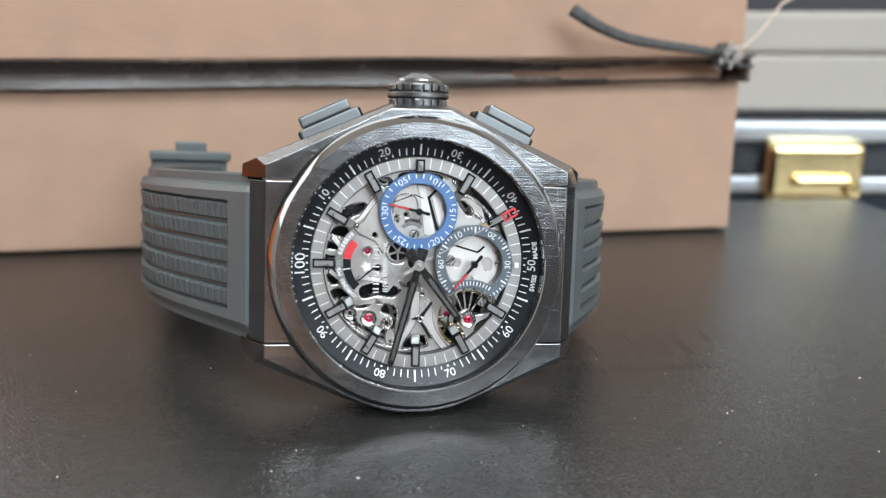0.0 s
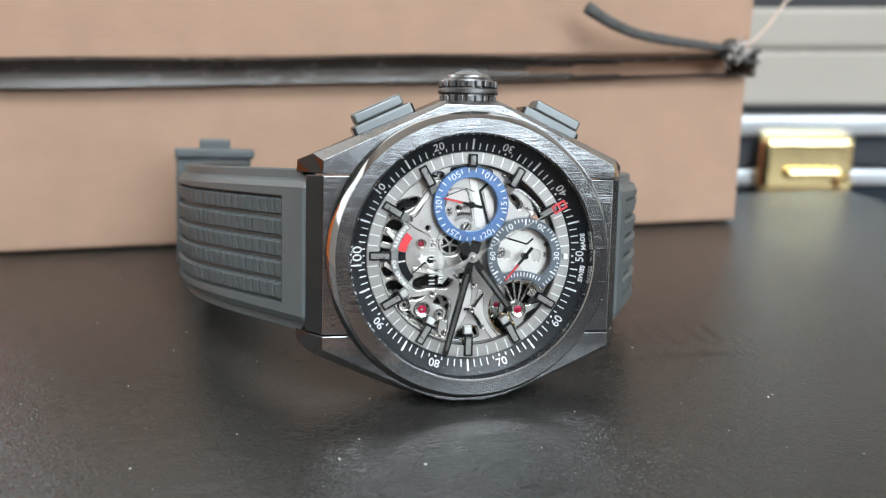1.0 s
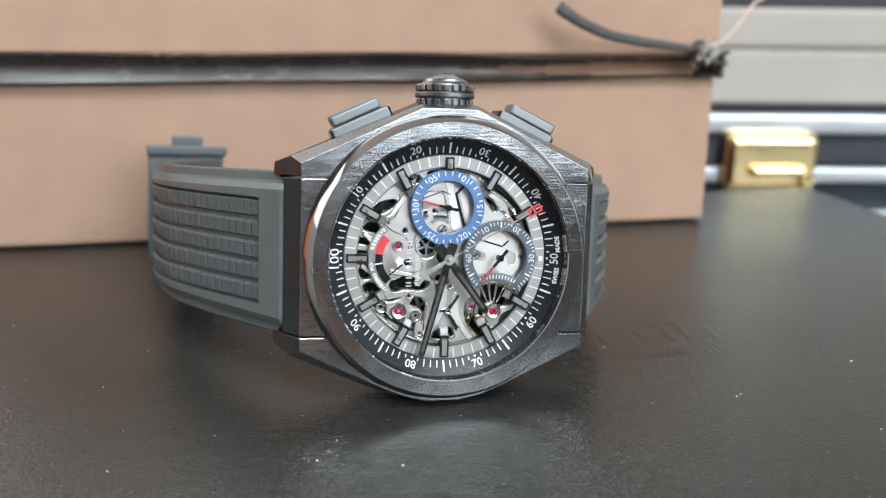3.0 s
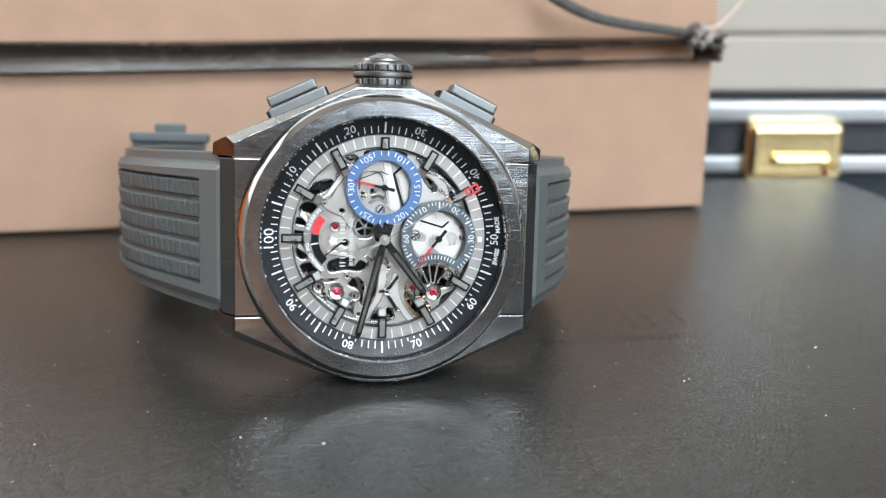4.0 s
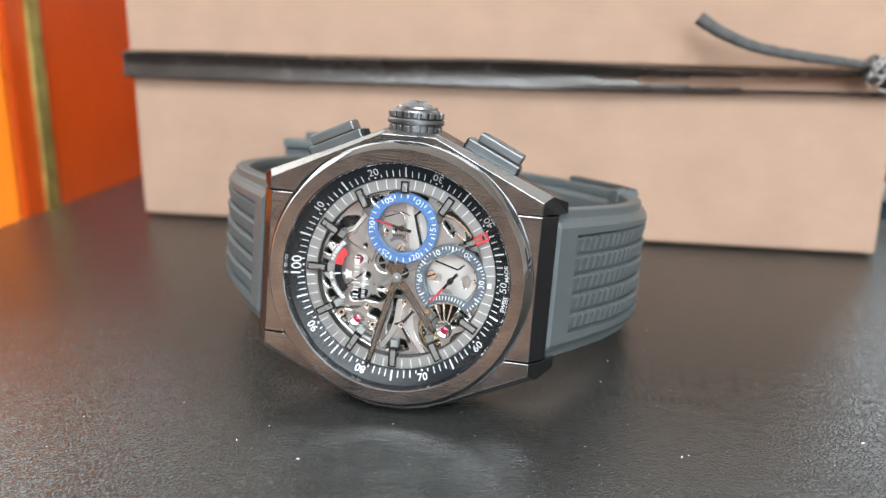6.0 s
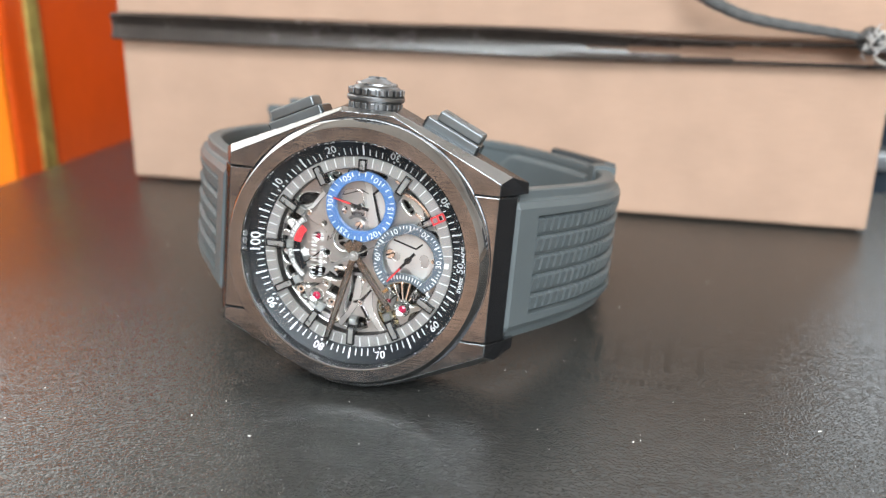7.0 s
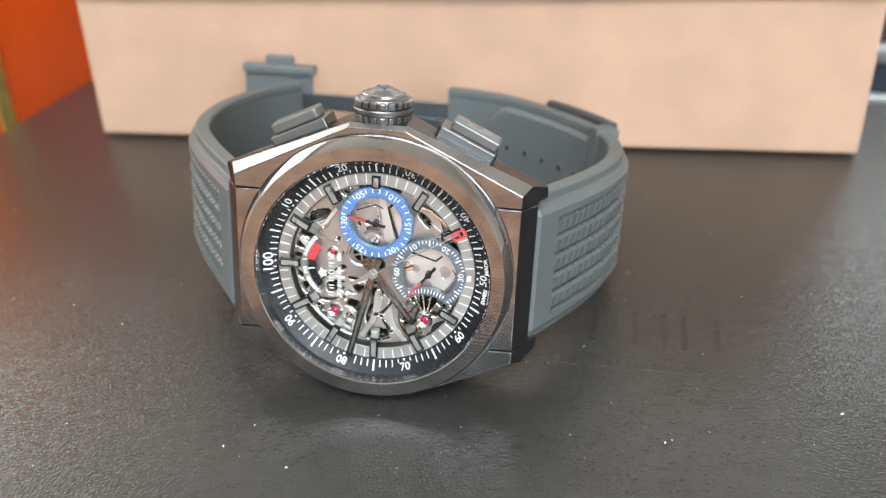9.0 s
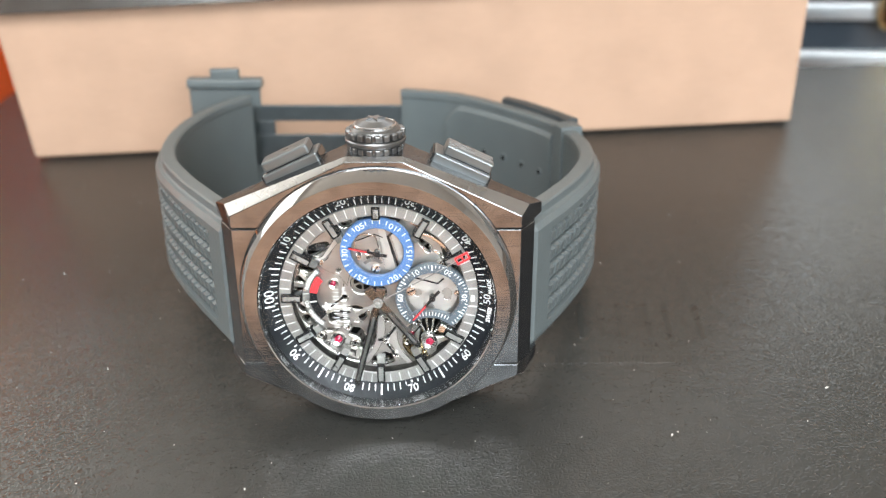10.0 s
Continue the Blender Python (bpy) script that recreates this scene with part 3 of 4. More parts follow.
for p, q in zip(ends_, ends_[1:]):
    for j in range(6):
        bl.faces.new((p[j], p[(j + 1) % 6], q[(j + 1) % 6], q[j]))
bl.faces.new(ends_[0])
bl.faces.new(ends_[-1][::-1])
RIB_MESH = mesh_of(scaled(bl), "rib", RUBBER)
for path, side, name in ((LEFT, 1, "strap"), (RIGHT, -1, "strap")):
    b, fr_ = strap_body(path, side)
    strap = wpart(name, b, RUBBER, label="grey ribbed rubber strap")
    for row in range(5):
        y0 = -0.652 + row * ROW_PITCH
        for i in range(22):
            s = FIELD0 + 0.115 + i * RIB_PITCH
            p, d, nrm = strap_at(fr_, s, side)
            rib = part_of("rib", RIB_MESH, strap)
            m = Matrix(((d.x, 0, nrm.x, p.x * cm), (0, 1, 0, y0 * cm), (d.z, 0, nrm.z, p.z * cm), (0, 0, 0, 1)))
            rib.matrix_basis = m @ Matrix.Translation((0, 0, (outer_face(s) - FIELD_DEPTH + 0.01) * cm))


def cut(ob, cutter_bm):
    """Cuts a shape out of an object's mesh for good."""
    tool = new("cutter", mesh_of(scaled(cutter_bm), "cutter", BRUSHED))
    tool.matrix_world = WATCH
    mod = ob.modifiers.new("cut", "BOOLEAN")
    mod.operation, mod.object, mod.solver = "DIFFERENCE", tool, "EXACT"
    bpy.context.view_layer.update()
    made = bpy.data.meshes.new_from_object(ob.evaluated_get(bpy.context.evaluated_depsgraph_get()))
    ob.modifiers.clear()
    ob.data = made
    bpy.data.objects.remove(tool)


for ob in [case] + [c for c in case.children if c.name.startswith("case_end")]:
    cut(ob, lathe([(0, -0.9), (1.90, -0.9), (1.90, 0.5), (0, 0.5)], 192))

# ---- dial ----
BLACK_RING = mat("black_dial_lacquer", (0.007, 0.008, 0.010), 0.3, var=0.2, scale=300, rvar=0.04, spec=0.22)
SILVER = mat("satin_silver", (0.42, 0.402, 0.382), 0.32, 0.9, var=0.12, scale=400, bump=0.000012, bscale=1500, stretch=(0.2, 6, 1), rvar=0.07)
LIGHT_SILVER = mat("pale_satin_silver", (0.52, 0.50, 0.48), 0.36, 0.85, var=0.1, scale=400, rvar=0.06)
BRIGHT = mat("polished_steel", (0.78, 0.76, 0.735), 0.2, 1.0, var=0.08, scale=400, rvar=0.04)
PALE_PLATE = mat("pale_matt_plate", (0.52, 0.50, 0.475), 0.42, 0.8, var=0.08, scale=400, rvar=0.05)
GREY_RING = mat("grey_minute_ring", (0.25, 0.242, 0.233), 0.4, 0.7, var=0.08, scale=300, rvar=0.05)
WHITE = mat("white_print", (0.55, 0.55, 0.54), 0.5, var=0.03, scale=300)
BLUE = mat("blue_counter", (0.042, 0.1, 0.225), 0.35, var=0.12, scale=400, rvar=0.05)
SLATE = mat("slate_counter", (0.055, 0.07, 0.085), 0.35, var=0.12, scale=400, rvar=0.05)
RED = mat("red_enamel", (0.42, 0.02, 0.025), 0.35, var=0.08, scale=500)
RUBY = mat("ruby_jewel", (0.26, 0.01, 0.035), 0.08, var=0.25, scale=900, coat=0.6)
BRASSY = mat("gilt_brass", (0.72, 0.55, 0.32), 0.25, 1.0, var=0.15, scale=500, rvar=0.06)
DARK_METAL = mat("dark_main_plate", (0.035, 0.032, 0.03), 0.42, 0.85, var=0.5, scale=250, bump=0.00002, bscale=1500)
SMOKE = mat("smoke_grey_metal", (0.20, 0.20, 0.195), 0.4, 0.8, var=0.1, scale=300)
HAND = mat("polished_black_hand", (0.17, 0.168, 0.167), 0.1, 0.95, var=0.1, scale=500, rvar=0.03)
DARK_STEEL = mat("polished_steel_wall", (0.34, 0.34, 0.35), 0.2, 0.95, var=0.1, scale=300, rvar=0.05)
LUME = mat("grey_lume", (0.2, 0.196, 0.19), 0.3, 0.5, var=0.1, scale=600)
HAND_LUME = mat("dark_grey_lume", (0.13, 0.127, 0.123), 0.22, 0.7, var=0.1, scale=600)


def writing(text, size, bold=0.0):
    """The built-in font as a mesh, centred, lying in x and y."""
    cu = bpy.data.curves.new("writing", "FONT")
    cu.body, cu.size, cu.align_x, cu.align_y, cu.extrude, cu.offset = text, size, "CENTER", "CENTER", 0.006, bold
    cu.resolution_u = 4
    ob = new("writing", cu)
    bpy.context.view_layer.update()
    me = bpy.data.meshes.new_from_object(ob.evaluated_get(bpy.context.evaluated_depsgraph_get()))
    bpy.data.objects.remove(ob)
    b = bmesh.new()
    b.from_mesh(me)
    bpy.data.meshes.remove(me)
    xs, ys = [v.co.x for v in b.verts], [v.co.y for v in b.verts]
    bmesh.ops.translate(b, vec=(-(min(xs) + max(xs)) / 2, -(min(ys) + max(ys)) / 2, 0), verts=b.verts[:])
    bmesh.ops.scale(b, vec=(1.12, 1, 1), verts=b.verts[:])
    return b


def placed(bm, at, top, z):
    """Turns a piece so that its y axis points along top."""
    top = Vector(top).normalized()
    m = Matrix(((top.y, top.x, 0, at[0]), (-top.x, top.y, 0, at[1]), (0, 0, 1, z), (0, 0, 0, 1)))
    bmesh.ops.transform(bm, matrix=m, verts=bm.verts[:])
    return bm


def blob(points, steps=5):
    """A closed smooth outline through a few corners."""
    n = len(points)
    out = []
    for i in range(n):
        a, b, c, d = (Vector(points[(i + j - 1) % n]) for j in range(4))
        for s in range(steps):
            t = s / steps
            p = 0.5 * (2 * b + (c - a) * t + (2 * a - 5 * b + 4 * c - d) * t * t + (3 * b - a - 3 * c + d) * t**3)
            out.append((p.x, p.y))
    return out


def ring_bm(r0, r1, z0, z1, steps=96, centre=(0, 0), bevel=0.0, a0=0.0, a1=math.tau):
    return lathe([(r0, z0), (r1, z0), (r1, z1 - bevel), (r1 - bevel, z1), (r0 + bevel, z1), (r0, z1 - bevel)] if bevel else [(r0, z0), (r1, z0), (r1, z1), (r0, z1)], steps, centre, a0=a0, a1=a1)


RING_SLOPE = 0.5


def on_ring(bm, lift=0.0):
    """Lays flat writing or marks on the sloping black ring."""
    for v in bm.verts:
        v.co.z += (v.co.xy.length - 1.69) * RING_SLOPE + lift
    return bm


dial = wpart("dial", lathe([(1.555, -0.12), (1.83, -0.12), (1.83, 0.035), (1.805, 0.0375), (1.56, -0.085)], 192), BLACK_RING, label="black sloping dial ring with a white hundredths scale", smooth=True)
wpart("rehaut", lathe([(1.806, 0.02), (1.84, 0.02), (1.84, 0.225), (1.820, 0.225)], 192), DARK_STEEL, dial, smooth=True)
marks = bmesh.new()
for k in range(100):
    if k % 10 == 0:
        bar(marks, clock(k, 100, 1.585), clock(k, 100, 1.61), 0.026, -0.02, -0.012)
        continue
    big = k % 5 == 0
    short = k % 10 in (1, 9)
    bar(marks, clock(k, 100, 1.585), clock(k, 100, 1.74 if big else (1.63 if short else 1.685)), 0.024 if big else 0.0135, -0.024, -0.012)
wpart("scale_marks", on_ring(marks), WHITE, dial, "white scale marks")
for k in range(10, 101, 10):
    o = clock(k, 100, 1.0)
    top = o if math.cos(math.tau * k / 100) > 0 else -o
    word = writing("100" if k == 100 else str(k), 0.205 if k == 100 else 0.156, -0.0005)
    wpart("numeral", on_ring(placed(word, clock(k, 100, 1.70 if k == 100 else 1.692), top, -0.012)), WHITE, dial)
for word, k, r in (("MADE", 47.9, 1.742), ("SWISS", 52.4, 1.742)):
    wpart("writing", on_ring(placed(writing(word, 0.084, 0.002), clock(k, 100, r), -clock(k, 100, 1.0), -0.012)), WHITE, dial)
minute = wpart("minute_ring", ring_bm(1.37, 1.553, -0.16, -0.07, 128, bevel=0.008), GREY_RING, dial, "grey minute ring with white strokes")
strokes = bmesh.new()
for k in range(60):
    if k % 5:
        bar(strokes, clock(k, 60, 1.40), clock(k, 60, 1.548), 0.014, -0.072, -0.062)
wpart("minute_strokes", strokes, WHITE, minute)
for h in range(12):
    if h in (6,):
        continue
    r0, r1 = (1.33, 1.52) if h == 3 else (1.20, 1.52)
    ix = bmesh.new()
    bar(ix, clock(h, 12, r0), clock(h, 12, r1), 0.128, -0.2, -0.03, 0.01)
    index = wpart("hour_marker", ix, BLACK_METAL, dial)
    rim_bm = bmesh.new()
    side_ = Vector((-clock(h, 12, 1.0).y, clock(h, 12, 1.0).x))
    for e in (-0.052, 0.052):
        bar(rim_bm, clock(h, 12, r0 + 0.01) + side_ * e, clock(h, 12, r1 - 0.005) + side_ * e, 0.02, -0.032, 0.006, 0.005)
    for e in (r0 + 0.012, r1 - 0.012):
        bar(rim_bm, clock(h, 12, e) - side_ * 0.045, clock(h, 12, e) + side_ * 0.045, 0.018, -0.032, 0.006, 0.005)
    wpart("frame", rim_bm, BLACK_METAL, index)
    lu = bmesh.new()
    bar(lu, clock(h, 12, r0 + 0.024), clock(h, 12, r1 - 0.024), 0.08, -0.032, -0.004, 0.006)
    wpart("lume", lu, LUME, index)
    foot = bmesh.new()
    bar(foot, clock(h, 12, r0 - 0.12), clock(h, 12, r0 - 0.004), 0.13, -0.2, -0.06, 0.012)
    for v in foot.verts:
        if v.co.z > -0.1 and v.co.xy.dot(clock(h, 12, 1.0)) < r0 - 0.05:
            v.co.z -= 0.022
    # feet at 5 and 7 get brighter metal to imitate their white reflections
    wpart("foot", foot, BRIGHT if h in (5, 7) else SMOKE, index)
sq = bmesh.new()
bar(sq, (1.44, 0), (1.5, 0), 0.07, -0.07, 0.0)
wpart("hour_marker", sq, WHITE, dial)

# ---- movement ----
movement = wpart("movement", ring_bm(1.36, 1.9, -0.62, -0.1, 96), DARK_METAL, label="open-worked silver and dark movement")
wpart("main_plate", prism([(1.5 * math.cos(a), 1.5 * math.sin(a)) for a in [math.tau * i / 64 for i in range(64)]], -0.72, -0.6), DARK_METAL, movement)


def gear(x, y, r, z, teeth, spokes, material=BRASSY, h=0.03):
    out = []
    for i in range(teeth * 4):
        a = math.tau * i / (teeth * 4)
        rr = r if i % 4 in (0, 1) else r * 0.94
        out.append((x + rr * math.cos(a), y + rr * math.sin(a)))
    b = bmesh.new()
    inner = [(x + r * 0.82 * math.cos(math.tau * i / (teeth * 4)), y + r * 0.82 * math.sin(math.tau * i / (teeth * 4))) for i in range(teeth * 4)]
    va = [[b.verts.new((px, py, zz)) for px, py in pts] for pts in (out, inner) for zz in (z, z + h)]
    k = len(out)
    for i in range(k):
        j = (i + 1) % k
        b.faces.new((va[0][i], va[0][j], va[1][j], va[1][i]))
        b.faces.new((va[1][i], va[1][j], va[3][j], va[3][i]))
        b.faces.new((va[3][i], va[3][j], va[2][j], va[2][i]))
        b.faces.new((va[2][i], va[2][j], va[0][j], va[0][i]))
    for i in range(spokes):
        a = math.tau * i / spokes + x
        bar(b, (x, y), (x + r * 0.85 * math.cos(a), y + r * 0.85 * math.sin(a)), r * 0.16, z + 0.004, z + h - 0.004)
    lathe([(0, z - 0.02), (r * 0.2, z - 0.02), (r * 0.2, z + h + 0.03), (0, z + h + 0.04)], 16, (x, y), b)
    return wpart("gear", b, material, movement)


for x, y, r, z, teeth, spokes, m in (
    (-1.0, 0.82, 0.34, -0.46, 48, 5, SILVER), (-0.56, -0.30, 0.30, -0.4, 44, 6, BLACK_METAL), (-0.98, -0.42, 0.24, -0.52, 36, 5, DARK_METAL),
    (0.05, -0.42, 0.30, -0.42, 44, 4, SILVER), (0.42, -0.62, 0.24, -0.48, 36, 5, SILVER), (0.30, -1.02, 0.22, -0.5, 32, 4, BRASSY),
    (-0.18, -1.0, 0.26, -0.52, 36, 5, SILVER), (1.08, 0.72, 0.30, -0.44, 42, 5, SILVER), (0.62, 0.95, 0.26, -0.5, 40, 4, SILVER),
    (-0.45, 1.1, 0.24, -0.5, 36, 4, SILVER), (-0.62, -0.86, 0.34, -0.56, 48, 4, SILVER), (0.0, 0.0, 0.26, -0.36, 48, 4, DARK_METAL),
):
    gear(x, y, r, z, teeth, spokes, m)


gear(-0.27, 0.15, 0.165, -0.32, 40, 5, SILVER, 0.03)


def plate(outlines, z0, z1, bevel, material, name="bridge", label=""):
    """A flat plate with windows: the first outline is its rim, the rest are holes; all edges are chamfered and polished."""
    cu = bpy.data.curves.new("plate", "CURVE")
    cu.dimensions, cu.fill_mode, cu.extrude, cu.bevel_depth, cu.bevel_resolution, cu.offset = "2D", "BOTH", (z1 - z0) / 2 - bevel, bevel, 0, -bevel
    for pts in outlines:
        sp_ = cu.splines.new("POLY")
        sp_.points.add(len(pts) - 1)
        for q, (x, y) in zip(sp_.points, pts):
            q.co = (x, y, 0, 1)
        sp_.use_cyclic_u = True
    ob = new("plate", cu)
    bpy.context.view_layer.update()
    me = bpy.data.meshes.new_from_object(ob.evaluated_get(bpy.context.evaluated_depsgraph_get()))
    bpy.data.objects.remove(ob)
    b = bmesh.new()
    b.from_mesh(me)
    bpy.data.meshes.remove(me)
    bmesh.ops.remove_doubles(b, verts=b.verts[:], dist=1e-5)
    bmesh.ops.translate(b, vec=(0, 0, (z0 + z1) / 2), verts=b.verts[:])
    ob = wpart(name, b, material, movement, label)
    for slot in range(len(ob.data.materials) - 1):
        ob.data.materials.pop()
    ob.data.materials.clear()
    ob.data.materials.append(material)
    ob.data.materials.append(BRIGHT)
    for q in ob.data.polygons:
        q.material_index = 1 if 0.2 < abs(q.normal.z) < 0.9 else 0
    return ob


def round_hole(x, y, r, steps=20):
    return [(x + r * math.cos(math.tau * i / steps), y + r * math.sin(math.tau * i / steps)) for i in range(steps)]


def strip(path, width, z0, z1, material=BRIGHT, bevel=0.01, name="lever"):
    """A narrow curved lever of even width."""
    pts = smooth_path([Vector((x, y, 0)) for x, y in path], 6)
    left, right = [], []
    for i, q in enumerate(pts):
        t_ = (pts[min(i + 1, len(pts) - 1)] - pts[max(i - 1, 0)]).normalized()
        s_ = Vector((-t_.y, t_.x, 0)) * width / 2
        left.append((q + s_).xy[:])
        right.append((q - s_).xy[:])
    return plate([left + right[::-1]], z0, z1, bevel, material, name)


# the dial-side plate, with its windows
plate([round_hole(0, 0, 1.375, 96),
       blob([(-1.10, 0.72), (-1.02, 0.81), (-0.80, 0.86), (-0.77, 0.79), (-0.90, 0.69), (-1.08, 0.62)]),
       blob([(-1.27, 0.36), (-1.18, 0.50), (-1.04, 0.50), (-0.99, 0.36), (-1.09, 0.10), (-1.10, -0.20), (-1.16, -0.33), (-1.27, -0.30), (-1.32, 0.0)]),
       blob([(-1.23, -0.44), (-1.10, -0.40), (-0.95, -0.50), (-0.99, -0.57), (-1.12, -0.60), (-1.20, -0.54)], 4),
       blob([(-0.82, -0.40), (-0.66, -0.33), (-0.46, -0.25), (-0.28, -0.28), (-0.22, -0.42), (-0.34, -0.52), (-0.56, -0.50), (-0.78, -0.54)], 4),
       blob([(-1.09, -0.74), (-1.00, -0.67), (-0.84, -0.66), (-0.60, -0.64), (-0.36, -0.64), (-0.26, -0.76), (-0.30, -1.00), (-0.32, -1.24), (-0.52, -1.21), (-0.78, -1.05), (-1.00, -0.86)]),
       blob([(-0.12, -0.32), (0.02, -0.30), (0.10, -0.46), (0.0, -0.66), (-0.07, -0.92), (-0.15, -1.06), (-0.18, -0.92), (-0.10, -0.62)], 4),
       [(-0.16, -1.29), (-0.12, -1.18), (0.06, -1.10), (0.16, -1.12), (0.20, -1.25), (0.06, -1.31)],
       round_hole(0.79, -0.86, 0.47, 40),
       blob([(0.62, 1.08), (0.76, 1.00), (0.96, 0.86), (1.04, 0.64), (1.12, 0.62), (1.08, 0.82), (0.90, 1.00), (0.70, 1.12)]),
       blob([(0.64, 0.92), (0.72, 0.89), (0.82, 0.78), (0.78, 0.70), (0.70, 0.78), (0.64, 0.86)], 4),
       blob([(1.12, 0.44), (1.20, 0.46), (1.26, 0.34), (1.20, 0.28)], 4),
       blob([(-0.57, 1.19), (-0.48, 1.23), (-0.40, 1.21), (-0.42, 1.14), (-0.54, 1.12)], 4),
       blob([(-0.26, 1.29), (0.0, 1.32), (0.32, 1.27), (0.28, 1.21), (0.0, 1.25), (-0.24, 1.23)], 4),
       round_hole(-0.27, 0.15, 0.17, 28), round_hole(0.0, 0.0, 0.11, 24),
       round_hole(-0.16, 0.70, 0.03, 14), round_hole(-0.30, 0.66, 0.026, 12), round_hole(0.28, 0.88, 0.03, 14), round_hole(0.31, 0.76, 0.026, 14),
       round_hole(-0.62, 0.40, 0.035), round_hole(-0.56, -0.10, 0.05), round_hole(1.02, 0.50, 0.035)],
      -0.36, -0.25, 0.02, SILVER, "dial_plate", "satin silver plate with polished windows")
# a raised cover beside the power reserve, with an angular edge
plate([[(-0.73, 0.94), (-0.67, 0.82), (-0.79, 0.60), (-0.95, 0.50), (-0.84, 0.40), (-0.62, 0.30), (-0.50, 0.12), (-0.44, 0.34), (-0.40, 0.62), (-0.48, 0.92), (-0.60, 1.06)], round_hole(-0.62, 0.40, 0.035)], -0.25, -0.215, 0.012, SILVER, "cover_plate")
# bars across the window beside 12 o'clock
for pts in ([(-1.36, 0.30), (-1.32, 0.42), (-1.02, 0.34), (-1.06, 0.24)], [(-1.37, 0.10), (-1.35, 0.20), (-1.04, 0.14), (-1.08, 0.05)], [(-1.36, -0.20), (-1.36, -0.11), (-1.06, -0.10), (-1.08, -0.18)]):
    plate([pts], -0.33, -0.25, 0.014, SILVER, "bar")
# polished bars over the big windows, one bent like an elbow
for pts in ([(-0.62, 1.02), (-0.55, 1.06), (-0.52, 0.98), (-0.80, 0.62), (-0.98, 0.52), (-1.02, 0.57), (-0.86, 0.66)], [(-1.27, 0.34), (-1.22, 0.42), (-0.98, 0.14), (-1.03, 0.08)],
            [(-1.30, -0.16), (-1.26, -0.08), (-1.00, -0.28), (-1.02, -0.36)], [(-0.86, -0.26), (-0.84, -0.18), (-0.26, -0.30), (-0.20, -0.36)]):
    plate([pts], -0.24, -0.20, 0.012, PALE_PLATE, "bar")
# pale panel under the minute counter, with a rounded frame line and a small toothed arc beside it
plate([[(-0.02, 1.16), (0.12, 1.14), (0.145, 0.97), (0.285, 0.42), (0.20, 0.38), (0.10, 0.42), (0.05, 0.80), (0.02, 1.0)]], -0.262, -0.24, 0.006, PALE_PLATE, "panel")
plate([[(0.20, 0.98), (0.32, 1.10), (0.40, 0.90), (0.40, 0.60), (0.34, 0.46)]], -0.262, -0.241, 0.006, PALE_PLATE, "panel")
strip([(-0.36, 0.72), (-0.34, 0.92), (-0.24, 1.0), (-0.08, 0.99), (-0.01, 0.90), (0.05, 0.56)], 0.016, -0.25, -0.226, BRIGHT, 0.004, "frame_line")
wpart("gear", ring_bm(0.15, 0.20, -0.25, -0.225, 20, (-0.08, 0.40), 0.0, radians(40), radians(140)), SMOKE, movement)
arc_teeth = bmesh.new()
for k in range(7):
    a = radians(66 + k * 8)
    o = Vector((math.cos(a), math.sin(a)))
    bar(arc_teeth, Vector((-0.08, 0.40)) + o * 0.20, Vector((-0.08, 0.40)) + o * 0.245, 0.016, -0.25, -0.228)
wpart("rack_teeth", arc_teeth, BLACK_METAL, movement)
plate([round_hole(0.84, 0.02, 0.41, 40), round_hole(0.60, 0.0, 0.065, 18), blob([(0.99, 0.02), (1.06, 0.08), (1.14, 0.02), (1.12, -0.10), (1.04, -0.12), (1.02, -0.05)], 4), blob([(0.70, -0.20), (0.78, -0.18), (0.86, -0.24), (0.84, -0.34), (0.74, -0.32)], 4)], -0.262, -0.24, 0.006, PALE_PLATE, "panel")
# the bridge with a jewel and three bushings
plate([blob([(-1.08, -0.76), (-1.02, -0.66), (-0.90, -0.68), (-0.76, -0.68), (-0.63, -0.60), (-0.56, -0.52), (-0.46, -0.53), (-0.45, -0.64), (-0.50, -0.74), (-0.36, -0.80), (-0.32, -0.94), (-0.42, -1.03), (-0.54, -0.96), (-0.68, -1.0), (-0.82, -0.94), (-0.90, -0.84), (-1.02, -0.85)])], -0.33, -0.24, 0.022, SILVER)
plate([blob([(-0.40, -1.00), (-0.30, -1.04), (-0.24, -1.24), (-0.34, -1.30), (-0.44, -1.18)], 4)], -0.34, -0.27, 0.016, LIGHT_SILVER)
# legs of the yoke bridge below the centre
plate([blob([(-0.04, -0.46), (0.06, -0.44), (0.08, -0.70), (0.00, -0.96), (-0.12, -1.16), (-0.22, -1.30), (-0.30, -1.22), (-0.16, -1.02), (-0.08, -0.80)], 4)], -0.31, -0.235, 0.016, LIGHT_SILVER)
plate([blob([(0.16, -0.56), (0.26, -0.58), (0.28, -0.86), (0.36, -1.06), (0.54, -1.30), (0.44, -1.34), (0.26, -1.12), (0.16, -0.96), (0.10, -0.90), (0.14, -0.78)], 4)], -0.31, -0.235, 0.016, LIGHT_SILVER)
plate([blob([(0.06, -0.78), (0.17, -0.66), (0.23, -0.58), (0.26, -0.61), (0.19, -0.72), (0.11, -0.86), (0.19, -0.98), (0.25, -1.11), (0.21, -1.13), (0.13, -1.00), (0.04, -0.87), (-0.04, -0.86), (-0.04, -0.82)], 4)], -0.235, -0.2, 0.008, BLACK_METAL, "lever")
plate([[(0.40, -0.66), (0.56, -0.60), (0.66, -0.70), (0.60, -0.94), (0.48, -1.02), (0.40, -0.86)], round_hole(0.50, -0.80, 0.04, 14)], -0.42, -0.35, 0.014, SMOKE, "bridge")
